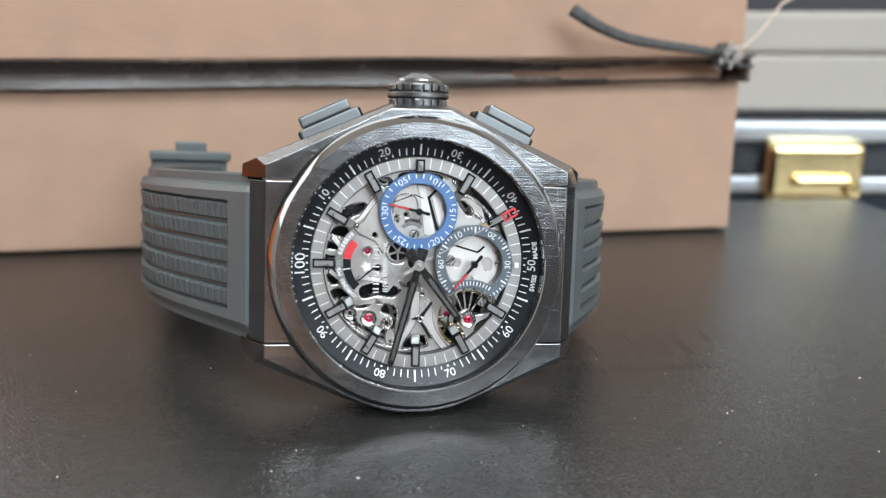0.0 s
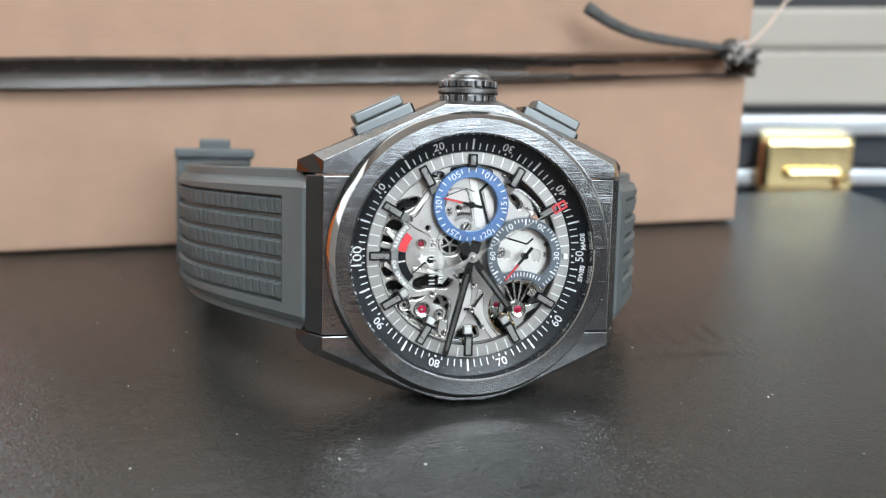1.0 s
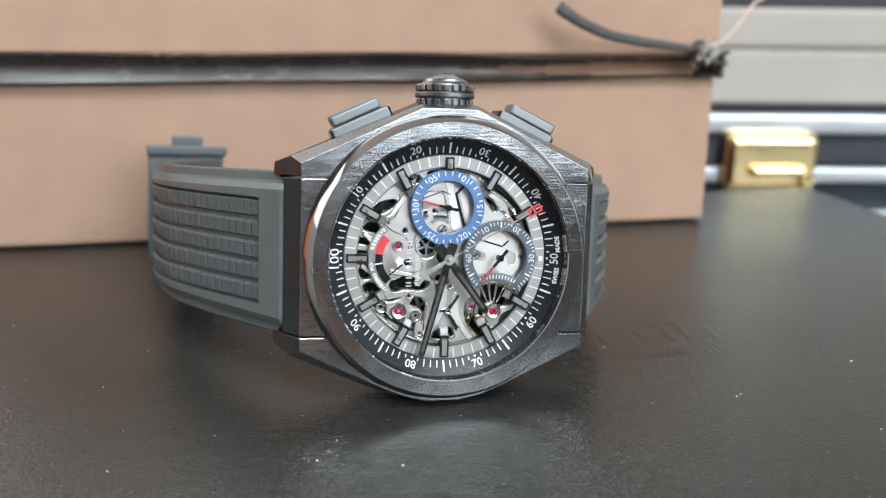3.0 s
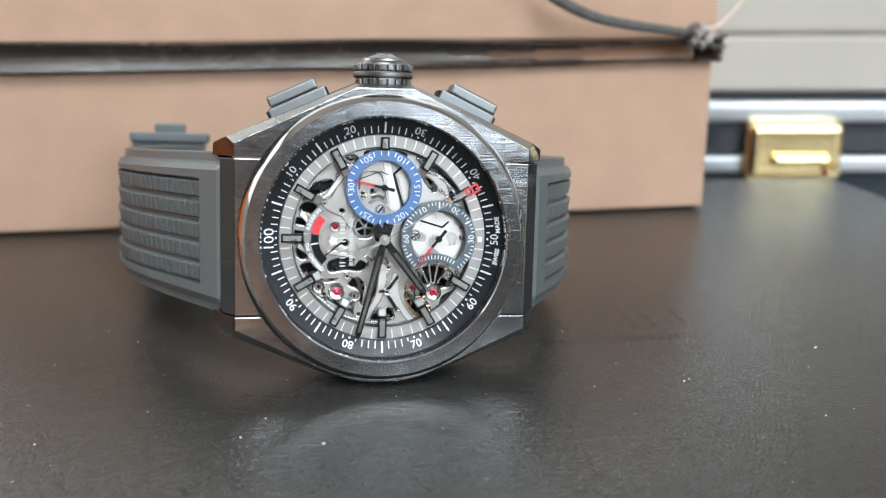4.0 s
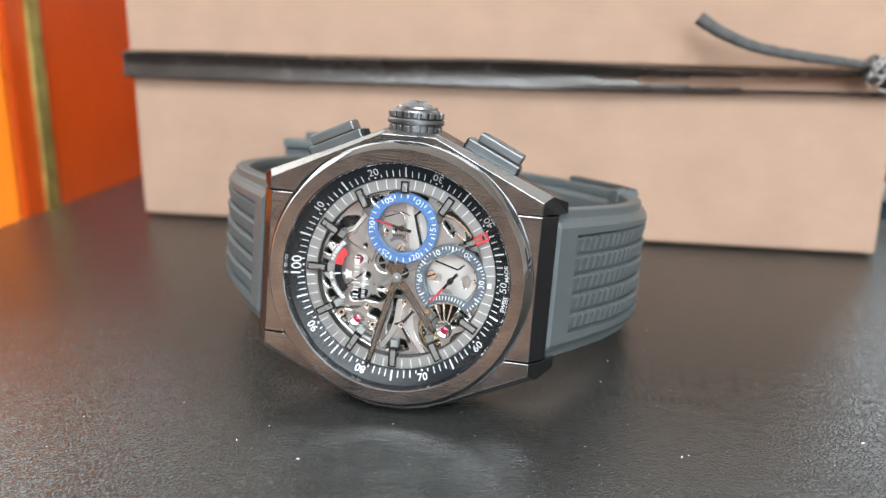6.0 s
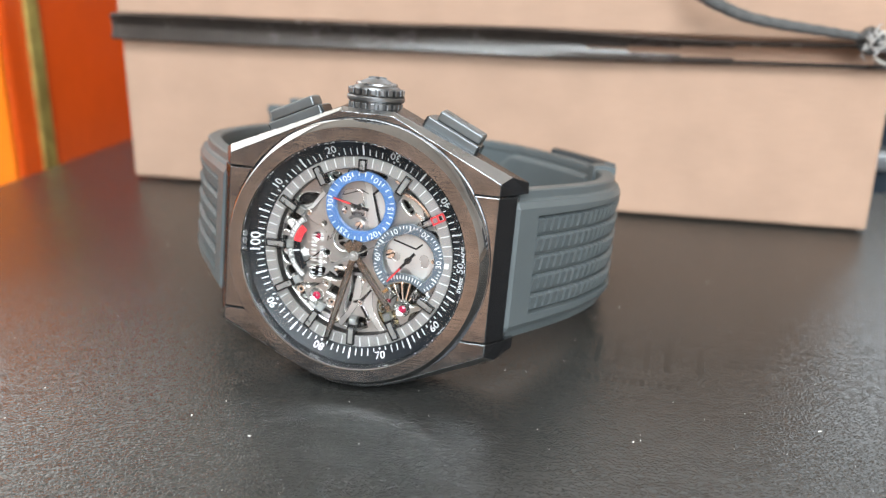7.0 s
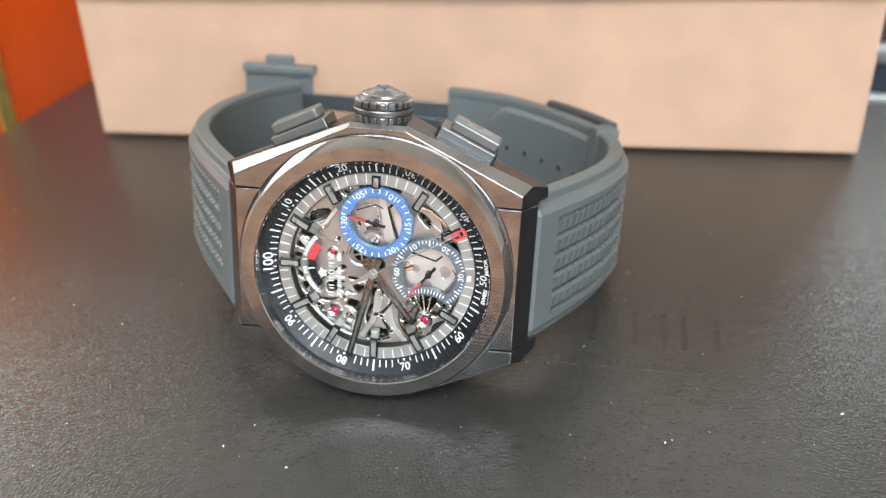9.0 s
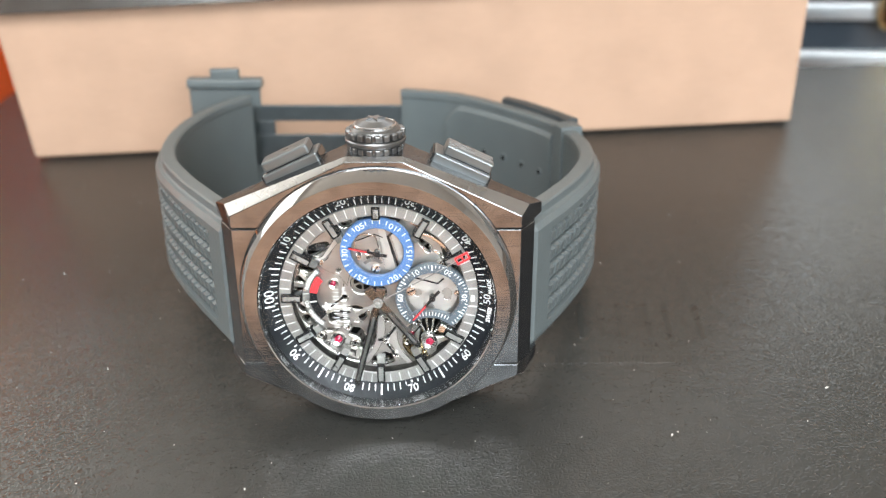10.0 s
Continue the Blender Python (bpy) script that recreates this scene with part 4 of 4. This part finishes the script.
# balance cock, with an arm and a foot
plate([blob([(0.66, -0.76), (0.79, -0.70), (0.92, -0.77), (1.12, -0.72), (1.26, -0.70), (1.24, -0.80), (1.04, -0.86), (0.93, -0.94), (0.90, -1.10), (0.86, -1.26), (0.74, -1.26), (0.74, -1.08), (0.66, -0.94)]), round_hole(0.81, -1.14, 0.03, 12)], -0.28, -0.19, 0.018, SILVER, "balance_cock")


# levers of the chronograph work
for path, w, z in (([(-1.20, 0.56), (-1.04, 0.60), (-0.88, 0.56), (-0.80, 0.44)], 0.05, -0.22), ([(0.64, 1.02), (0.80, 0.97), (0.98, 0.84), (1.10, 0.70)], 0.055, -0.23),
                   ([(0.86, 0.74), (0.96, 0.66), (1.04, 0.52)], 0.05, -0.22), ([(-0.46, -0.40), (-0.26, -0.30), (-0.14, -0.36)], 0.045, -0.22),
                   ([(1.28, -0.32), (1.14, -0.44), (1.20, -0.60)], 0.06, -0.2), ([(0.50, 1.22), (0.66, 1.12), (0.80, 1.12)], 0.05, -0.22)):
    strip(path, w, z - 0.05, z)
for path, w, z in (([(-0.55, 1.22), (-0.48, 1.20), (-0.44, 1.24)], 0.04, -0.26), ([(0.44, -0.50), (0.54, -0.56), (0.52, -0.70)], 0.05, -0.23), ([(1.06, 0.80), (1.12, 0.68), (1.10, 0.56)], 0.04, -0.24)):
    strip(path, w, z - 0.05, z, SMOKE)
for x0, y0, r0, dark in ((0.42, -0.92, 0.10, False), (-0.90, -0.98, 0.10, True), (0.88, 0.95, 0.09, False)):
    coil = [Vector((x0 + (r0 - 0.011 * i * 0.3) * math.cos(i * 0.4), y0 + (r0 - 0.011 * i * 0.3) * math.sin(i * 0.4), -0.36 + 0.002 * i)) for i in range(26)]
    wpart("spring", tube(coil, 0.012, 5), BLACK_METAL if dark else BRIGHT, movement)
for a in (62, 80, 98, 116):
    c0, d0 = Vector((0.79, -0.86)), Vector((math.cos(radians(a)), math.sin(radians(a))))
    s0 = Vector((-d0.y, d0.x))
    plate([[tuple(c0 + d0 * 0.16 + s0 * 0.014), tuple(c0 + d0 * 0.16 - s0 * 0.014), tuple(c0 + d0 * 0.5 - s0 * 0.02), tuple(c0 + d0 * 0.5 + s0 * 0.02)]], -0.29, -0.24, 0.008, BRIGHT, "arm")
teeth = bmesh.new()
for i in range(18):
    a = radians(58 + i * 4.2)
    c0 = Vector((-0.96, 0.40))
    bar(teeth, c0 + 0.36 * Vector((math.cos(a), math.sin(a))), c0 + 0.43 * Vector((math.cos(a), math.sin(a))), 0.018, -0.34, -0.30)
ring_teeth = ring_bm(0.30, 0.37, -0.36, -0.31, 24, (-0.96, 0.40), 0.0, radians(50), radians(140))
merge(teeth, ring_teeth)
wpart("rack_teeth", teeth, BLACK_METAL, movement)
# stepped rims low in the windows
for r, a0, a1, z in ((1.30, 206, 262, -0.34), (1.21, 208, 256, -0.40), (1.12, 212, 250, -0.45), (1.30, 10, 60, -0.42), (1.2, 24, 62, -0.46), (1.31, 300, 346, -0.34)):
    wpart("rim", ring_bm(r - 0.035, r + 0.03, z - 0.12, z, 40, bevel=0.02, a0=radians(a0), a1=radians(a1)), LIGHT_SILVER, movement)

# balance, with its cock and jewel
balance = wpart("balance_wheel", ring_bm(0.40, 0.47, -0.42, -0.36, 64, (0.79, -0.86), 0.012), BRASSY, movement, "gilt balance wheel")
for a in (20, 140, 260):
    sp = bmesh.new()
    bar(sp, (0.79, -0.86), (0.79 + 0.42 * math.cos(radians(a)), -0.86 + 0.42 * math.sin(radians(a))), 0.05, -0.41, -0.37)
    wpart("spoke", sp, BRASSY, balance)
spring = bmesh.new()
sp_pts = [Vector((0.79 + (0.1 + 0.018 * a) * math.cos(a), -0.86 + (0.1 + 0.018 * a) * math.sin(a), -0.33)) for a in [i * 0.3 for i in range(46)]]
tube(sp_pts, 0.008, 4, bm=spring)
wpart("hairspring", spring, BLACK_METAL, balance)


def jewel(x, y, z, r, material=RUBY):
    setting = wpart("jewel", lathe([(r, z - 0.05), (r * 2.1, z - 0.05), (r * 2.1, z), (r * 1.8, z + 0.02), (r * 1.05, z)], 28, (x, y)), BRIGHT, movement)
    wpart("stone", lathe([(0, z - 0.04), (r * 1.05, z - 0.04), (r * 1.05, z - 0.005), (r * 0.5, z + 0.012), (0.008, z - 0.02)], 24, (x, y)), material, setting)


for x, y, z, r in ((-0.685, -0.835, -0.232, 0.062), (0.79, -0.84, -0.16, 0.06), (-0.72, 0.16, -0.225, 0.04), (0.50, -0.80, -0.36, 0.03)):
    jewel(x, y, z, r)
for x, y, z, r in ((1.0, 0.74, -0.32, 0.05), (0.53, 0.34, -0.24, 0.05), (0.92, 0.60, -0.3, 0.035), (-0.88, 0.52, -0.23, 0.03), (0.1, -1.24, -0.29, 0.04), (-0.04, 0.42, -0.235, 0.075), (0.82, -1.14, -0.18, 0.05), (0.2, 1.2, -0.23, 0.04), (-0.3, 0.62, -0.23, 0.04), (1.22, 0.16, -0.24, 0.04), (0.5, 0.03, -0.245, 0.085), (1.22, 0.0, -0.245, 0.045)):
    sc = lathe([(0, z - 0.05), (r, z - 0.05), (r, z + 0.012), (r * 0.85, z + 0.022), (0, z + 0.022)], 20, (x, y))
    screw = wpart("screw", sc, BRIGHT, movement)
    sl = bmesh.new()
    a = x * 7 + y * 3
    bar(sl, (x - r * 0.8 * math.cos(a), y - r * 0.8 * math.sin(a)), (x + r * 0.8 * math.cos(a), y + r * 0.8 * math.sin(a)), r * 0.25, z + 0.02, z + 0.026)
    wpart("slot", sl, BLACK_METAL, screw)
for x, y, z, r in ((-0.96, -0.765, -0.235, 0.10), (-0.42, -0.91, -0.235, 0.09), (-0.53, -0.60, -0.235, 0.055), (-0.34, -1.20, -0.265, 0.05), (0.08, -0.84, -0.195, 0.05), (0.24, -1.11, -0.23, 0.045), (0.10, -0.46, -0.23, 0.05)):
    eye_ = wpart("bushing", lathe([(r * 0.38, z - 0.05), (r, z - 0.05), (r, z + 0.03), (r * 0.88, z + 0.042), (r * 0.7, z + 0.03), (r * 0.62, z + 0.012), (r * 0.38, z + 0.012)], 24, (x, y)), BRIGHT, movement)
    wpart("pivot", lathe([(0, z - 0.05), (r * 0.36, z - 0.05), (r * 0.3, z + 0.0), (0, z + 0.004)], 14, (x, y)), BLACK_METAL, eye_)
groove = bmesh.new()
for a, b, w in (((0.16, 0.96), (0.32, 0.42), 0.04), ((0.15, 0.95), (0.32, 1.12), 0.036), ((-0.36, 0.88), (-0.05, 1.0), 0.014), ((-0.05, 1.0), (0.08, 0.95), 0.014), ((0.54, 0.27), (0.92, 0.16), 0.028), ((0.92, 0.16), (1.02, 0.25), 0.028), ((-0.52, 0.5), (-0.56, 0.1), 0.01)):
    bar(groove, a, b, w, -0.255, -0.236)
wpart("groove", groove, BLACK_METAL, movement, "dark grooves in the silver plates")
gold = bmesh.new()
for x, y, s in ((0.62, -1.0, 0.06), (0.70, -1.08, 0.05), (0.56, -0.93, 0.04), (0.66, -0.93, 0.035)):
    box_bm(x - s, x + s, y - s * 0.6, y + s * 0.6, -0.3, -0.2, 0.012, bm=gold)
wpart("regulator", gold, BRASSY, movement, "gilt regulator pieces")

# power reserve arc
pr = (-0.565, -0.01)
scale_arc = wpart("power_reserve", ring_bm(0.405, 0.525, -0.13, -0.105, 24, pr, a0=radians(172), a1=radians(228)), BLACK_RING, dial, "black and red power reserve arc")
wpart("red_sector", ring_bm(0.405, 0.525, -0.13, -0.104, 12, pr, a0=radians(138), a1=radians(171.5)), RED, scale_arc)
wpart("outer_arc", ring_bm(0.53, 0.63, -0.15, -0.115, 30, pr, a0=radians(128), a1=radians(236)), SMOKE, scale_arc)
pt = bmesh.new()
bar(pt, (pr[0] - 0.41, pr[1] - 0.07), (pr[0] - 0.52, pr[1] - 0.09), 0.02, -0.105, -0.1)
wpart("fine_print", pt, WHITE, scale_arc)
pointer = bmesh.new()
bar(pointer, pr, (pr[0] - 0.32, pr[1] - 0.27), 0.03, -0.1, -0.085, 0.0, 0.5)
wpart("pointer", pointer, BLACK_METAL, scale_arc)
letters = bmesh.new()
for i, ch in enumerate("CHRONO POWER RESERVE"):
    if ch != " ":
        a = radians(233 - i * 5.3)
        o = Vector((math.cos(a), math.sin(a)))
        merge(letters, placed(writing(ch, 0.072, 0.003), Vector(pr) + 0.58 * o, o, -0.113))
wpart("lettering", letters, WHITE, scale_arc, "small white curved lettering")

# counters
blue = wpart("minute_counter", ring_bm(0.405, 0.57, -0.16, -0.065, 96, (0, 0.765), 0.008), BLUE, dial, "blue ring of the minute counter")
bm_ = bmesh.new()
for k in range(30):
    if k % 5:
        v0, v1 = clock(k, 30, 0.485), clock(k, 30, 0.55)
        bar(bm_, v0 + Vector((0, 0.765)), v1 + Vector((0, 0.765)), 0.015, -0.067, -0.058)
wpart("strokes", bm_, WHITE, blue)
for k, word in enumerate(("30", "05", "10", "15", "20", "25")):
    o = clock(k, 6, 1.0)
    wpart("numeral", placed(writing(word, 0.134, -0.0012), clock(k, 6, 0.495) + Vector((0, 0.765)), o if math.cos(math.tau * k / 6) > -0.1 else -o, -0.062), WHITE, blue)

hub3 = Vector((0.84, 0.0))
bal = Vector((0.79, -0.86))
slate = ring_bm(0.425, 0.58, -0.15, -0.055, 120, tuple(hub3), 0.008)
slate_ob = wpart("seconds_counter", slate, SLATE, dial, "slate grey ring of the seconds counter, cut out round the balance")
cut(slate_ob, lathe([(0, -0.5), (0.50, -0.5), (0.50, 0.3), (0, 0.3)], 64, tuple(bal)))
ins = [a for a in range(0, 181) if (bal + 0.565 * Vector((math.cos(radians(a)), math.sin(radians(a)))) - hub3).length < 0.50]
wpart("crescent", ring_bm(0.505, 0.63, -0.15, -0.058, 40, tuple(bal), 0.008, radians(ins[0]), radians(ins[-1])), SLATE, slate_ob)
st = bmesh.new()
for k in range(60):
    p0, p1 = clock(k, 60, 0.515 if k % 5 else 0.47) + hub3, clock(k, 60, 0.56) + hub3
    if (p0 - bal).length < 0.55 or k in (59, 0, 1, 9, 10, 11, 19, 20, 21, 29, 30, 31):
        continue
    bar(st, p0, p1, 0.012 if k % 5 else 0.022, -0.057, -0.05)
for a in range(ins[0] + 6, ins[-1] - 4, 5):
    d = Vector((math.cos(radians(a)), math.sin(radians(a))))
    bar(st, bal + d * 0.55, bal + d * 0.61, 0.014, -0.06, -0.052)
wpart("strokes", st, WHITE, slate_ob)
for k, word in ((0, "60"), (10, "10"), (20, "20"), (30, "30")):
    o = clock(k, 60, 1.0)
    wpart("numeral", placed(writing(word, 0.124, -0.0012), clock(k, 60, 0.50) + hub3, o if math.cos(math.tau * k / 60) > -0.1 else -o, -0.052), WHITE, slate_ob)


# ---- the hour, minute and counter pointers ----
def long_hand(name, tip, width, z, label):
    b = bmesh.new()
    tip = Vector(tip)
    d = tip.normalized()
    bar(b, -d * 0.25, d * 0.2, width * 1.3, z, z + 0.03, 0.008, 0.62)
    bar(b, d * 0.18, tip - d * 0.05, width, z, z + 0.03, 0.01, 0.8)
    bar(b, tip - d * 0.06, tip, width * 0.78, z, z + 0.03, 0.006, 0.35)
    h = wpart(name, b, HAND, watch, label)
    lu = bmesh.new()
    bar(lu, d * 0.26, tip - d * 0.1, width * 0.42, z + 0.026, z + 0.036, 0.004, 0.85)
    wpart("lume", lu, HAND_LUME, h)
    return h


long_hand("hour_hand", (0.64, -0.83), 0.125, 0.03, "short black baton hand")
long_hand("minute_hand", (-0.39, -1.50), 0.12, 0.075, "long black baton hand")
sweep = bmesh.new()
tip = clock(41.6, 100, 1.60)
d = tip.normalized()
bar(sweep, -d * 0.10, d * 1.42, 0.018, 0.12, 0.132, 0.0, 0.7)
bar(sweep, -d * 0.06, -d * 0.36, 0.05, 0.12, 0.132, 0.0, 1.3)
tail_at, turn0 = -d * 0.44, math.atan2(d.y, d.x)
prism([(tail_at.x + (0.2 if k % 2 == 0 else 0.065) * math.cos(turn0 + math.tau * k / 10), tail_at.y + (0.2 if k % 2 == 0 else 0.065) * math.sin(turn0 + math.tau * k / 10)) for k in range(10)], 0.118, 0.132, bm=sweep)
lathe([(0.03, 0.10), (0.075, 0.10), (0.075, 0.15), (0.03, 0.15)], 24, bm=sweep)
lathe([(0, 0.08), (0.035, 0.08), (0.035, 0.18), (0, 0.19)], 16, bm=sweep)
sw = wpart("sweep_hand", sweep, GREY_RING, watch, "thin silver chronograph hand with a red tip")
rt = bmesh.new()
q = Vector((-d.y, d.x))
for e in (-0.05, 0.05):
    bar(rt, d * 1.40 + q * e, d * 1.62 + q * e, 0.028, 0.118, 0.134)
for e in (1.41, 1.51, 1.61):
    bar(rt, d * e - q * 0.06, d * e + q * 0.06, 0.026, 0.118, 0.134)
wpart("red_tip", rt, RED, sw)
for at, aim, name in (((0.0, 0.765), (-0.44, 0.10), "counter_hand"), (tuple(hub3), (-0.31, -0.38), "seconds_hand")):
    at, aim = Vector(at), Vector(aim)
    b = bmesh.new()
    bar(b, at - aim * 0.35, at + aim, 0.05, -0.03, -0.015, 0.0, 0.6)
    lathe([(0.02, -0.12), (0.05, -0.12), (0.05, -0.005), (0.02, -0.005)], 20, tuple(at), b)
    h = wpart(name, b, BLACK_METAL, watch, "small black counter hand with a red end")
    rt = bmesh.new()
    bar(rt, at + aim * 0.34, at + aim * 0.98, 0.027, -0.016, -0.011, 0.0, 0.8)
    wpart("red_tip", rt, RED, h)

# ---- crystal with the printed name ----
GLASS = bpy.data.materials.new("sapphire_crystal")
GLASS.use_nodes = True
gb = GLASS.node_tree.nodes["Principled BSDF"]
gb.inputs["Transmission Weight"].default_value = 1.0
gb.inputs["Roughness"].default_value = 0.0
gb.inputs["IOR"].default_value = 1.22
gb.inputs["Specular IOR Level"].default_value = 0.1
gb.inputs["Specular Tint"].default_value = (0.62, 0.82, 1.0, 1)
gb.inputs["Base Color"].default_value = (0.98, 0.99, 1.0, 1)
crystal = wpart("crystal", lathe([(0, 0.222), (1.80, 0.222), (1.819, 0.235), (1.80, 0.262), (0, 0.272)], 192), GLASS, label="clear flat sapphire crystal")
crystal.visible_shadow = False
pr_ = bmesh.new()
for i in range(6):
    y1 = 0.29 - i * 0.122
    box_bm(-0.67, -0.584, y1 - 0.016, y1, 0.212, 0.216, bm=pr_)
    box_bm(-0.67, -0.584, y1 - 0.064, y1 - 0.048, 0.212, 0.216, bm=pr_)
for i in range(10):
    if i != 2:
        y1 = 0.325 - i * 0.072
        box_bm(-0.53, -0.473, y1 - 0.014, y1, 0.212, 0.216, bm=pr_)
        box_bm(-0.53, -0.473, y1 - 0.044, y1 - 0.03, 0.212, 0.216, bm=pr_)
star = []
for i in range(10):
    a = math.tau * i / 10 + math.pi
    r = 0.088 if i % 2 == 0 else 0.042
    star.append((-0.765 + r * math.cos(a), -0.01 + r * math.sin(a)))
prism(star, 0.212, 0.216, bm=pr_)
wpart("printed_name", pr_, WHITE, crystal, "white printed marks under the crystal")

# ---- keeper and folding clasp ----
CLASP_METAL = mat("matt_dark_clasp", (0.10, 0.115, 0.125), 0.38, 0.7, var=0.15, scale=200, rvar=0.06)
right_frame = strap_frame(RIGHT)


def sleeve(frame_of, s0, s1, side, grow, inner, outer, steps=8):
    """A closed loop round the strap between two lengths along it."""
    b = bmesh.new()
    rings = []
    for i in range(steps + 1):
        s = s0 + (s1 - s0) * i / steps
        p, d_, nrm = strap_at(frame_of, s, side)
        w = 1.10 + grow
        outline = [(-w, inner), (w, inner), (w + 0.03, (inner + outer) / 2), (w, outer), (-w, outer), (-w - 0.03, (inner + outer) / 2)]
        rings.append([b.verts.new(p + Vector((0, y, 0)) + nrm * o) for y, o in outline])
    for p, q in zip(rings, rings[1:]):
        for j in range(6):
            b.faces.new((p[j], p[(j + 1) % 6], q[(j + 1) % 6], q[j]))
    b.faces.new(rings[0])
    b.faces.new(rings[-1][::-1])
    return b


wpart("keeper", sleeve(right_frame, 5.15, 5.55, -1, 0.10, -0.2, 0.26), RUBBER, label="grey rubber strap keeper")
wpart("clasp_cover", sleeve(right_frame, 5.6, 7.7, -1, 0.12, 0.15, 0.42), CLASP_METAL, label="dark curved cover of the folding clasp")
blade_bm = bmesh.new()
for x0, x1, y0, y1 in ((-3.7, 0.2, 0.38, 0.76), (-3.7, 0.2, -0.74, 0.04), (-3.7, -3.1, 0.04, 0.38), (-0.95, 0.2, 0.04, 0.38)):
    box_bm(x0, x1, y0, y1, -8.72, -8.62, 0.015, bm=blade_bm)
wpart("clasp_blade", blade_bm, CLASP_METAL, label="dark slotted blade of the folding clasp")
flap = bmesh.new()
box_bm(-5.08, -3.40, -1.25, 1.38, -8.78, -8.62, 0.05, bm=flap)
box_bm(-5.10, -3.32, 1.20, 1.42, -8.84, -8.50, 0.05, bm=flap)
box_bm(-4.55, -3.86, 1.38, 1.64, -8.80, -8.60, 0.05, bm=flap)
wpart("clasp_head", flap, RUBBER, label="grey head of the folding clasp with a tab")
tail_bm = bmesh.new()
rings = []
for i in range(25):
    s = 5.6 + 3.5 * i / 24
    p, d_, nrm = strap_at(right_frame, s, -1)
    w = 0.98 - 0.35 * max(0.0, (i - 20) / 4) ** 2
    rings.append([tail_bm.verts.new(p + Vector((0, y, 0)) - nrm * o) for y, o in ((-w, 0.11), (w, 0.11), (w - 0.02, 0.19), (w - 0.12, 0.235), (-w + 0.12, 0.235), (-w + 0.02, 0.19))])
for p, q in zip(rings, rings[1:]):
    for j in range(6):
        tail_bm.faces.new((p[j], p[(j + 1) % 6], q[(j + 1) % 6], q[j]))
tail_bm.faces.new(rings[0])
tail_bm.faces.new(rings[-1][::-1])
bmesh.ops.recalc_face_normals(tail_bm, faces=tail_bm.faces[:])
wpart("strap_tail", tail_bm, RUBBER, label="punched free end of the strap tucked inside")
holes = bmesh.new()
for s in (6.0, 6.62, 7.24, 7.86, 8.48):
    p, d_, nrm = strap_at(right_frame, s, -1)
    hb = lathe([(0.06, -0.014), (0.10, -0.014), (0.105, 0.0), (0.10, 0.014), (0.06, 0.014)], 20)
    m = Matrix(((d_.x, 0, -nrm.x, p.x - nrm.x * 0.24), (0, 1, 0, 0.03), (d_.z, 0, -nrm.z, p.z - nrm.z * 0.24), (0, 0, 0, 1)))
    bmesh.ops.transform(hb, matrix=m, verts=hb.verts[:])
    merge(holes, hb)
    hb = lathe([(0, -0.004), (0.066, -0.004), (0.066, 0.004), (0, 0.004)], 20)
    bmesh.ops.transform(hb, matrix=m, verts=hb.verts[:])
    part("strap_hole", scaled(hb), BLACK_METAL, watch)
wpart("hole_rims", holes, RUBBER)

# ---- small things on the leather ----


def on_leather(x, y):
    return TURN.inverted() @ Vector((x * cm, y * cm, 0))


for x, w in ((2.28, 0.5), (3.02, 0.62), (3.88, 0.68)):
    p = on_leather(x, 15.3 + (x - 2.3) * 0.12)
    b = bmesh.new()
    for x0, x1, y0, y1 in ((0, 0.0011, 0, 0.0112), (w * cm - 0.0011, w * cm, 0, 0.0112)):
        box_bm(p.x + x0, p.x + x1, p.y + y0, p.y + y1, -0.0003, 0.00003, 0.00002, 1, b)
    part("embossed_mark", b, PRESSED, leather_case, "smooth embossed mark in the leather")
for i in range(19):
    p = on_leather(1.55 + i * 0.148, 14.42 + i * 0.024)
    part("embossed_bar", box_bm(p.x, p.x + 0.0009, p.y, p.y + 0.0021, -0.0002, 0.00003, 0.00002, 1), PRESSED, leather_case)

SPECK = mat("pale_dust", (0.62, 0.60, 0.57), 0.8, var=0.2, scale=900)
rng = random.Random(11)
dust = bmesh.new()
spots = [(6.465, 14.528, 0.035), (5.73, 11.83, 0.022), (-2.395, 10.71, 0.03), (-2.2, 11.31, 0.02), (-5.09, 10.37, 0.025), (-1.24, 10.6, 0.03), (3.96, 12.96, 0.028), (4.05, 13.05, 0.018)]
for i in range(520):
    x, y = rng.uniform(-12, 13), rng.uniform(4.5, 24)
    if y > 20.5 + 0.22 * (x + 13) * 1.0:
        continue
    spots.append((x, y, rng.choice((0.004, 0.005, 0.006, 0.007, 0.008, 0.010, 0.013))))
for x, y, r in spots:
    r *= 0.62
    a = rng.uniform(0, math.pi)
    el = rng.uniform(1.0, 2.2)
    pts = []
    for k in range(5):
        t_ = math.tau * k / 5 + rng.uniform(-0.3, 0.3)
        px, py = r * el * math.cos(t_), r * 0.7 * math.sin(t_)
        pts.append((x + px * math.cos(a) - py * math.sin(a), y + px * math.sin(a) + py * math.cos(a)))
    prism(pts, -0.002, 0.4 * r + 0.002, 0.0, bm=dust)
scaled(dust)
tagged(part("dust", dust, SPECK), "fine pale dust specks on the black leather", "dust", kind="stuff")
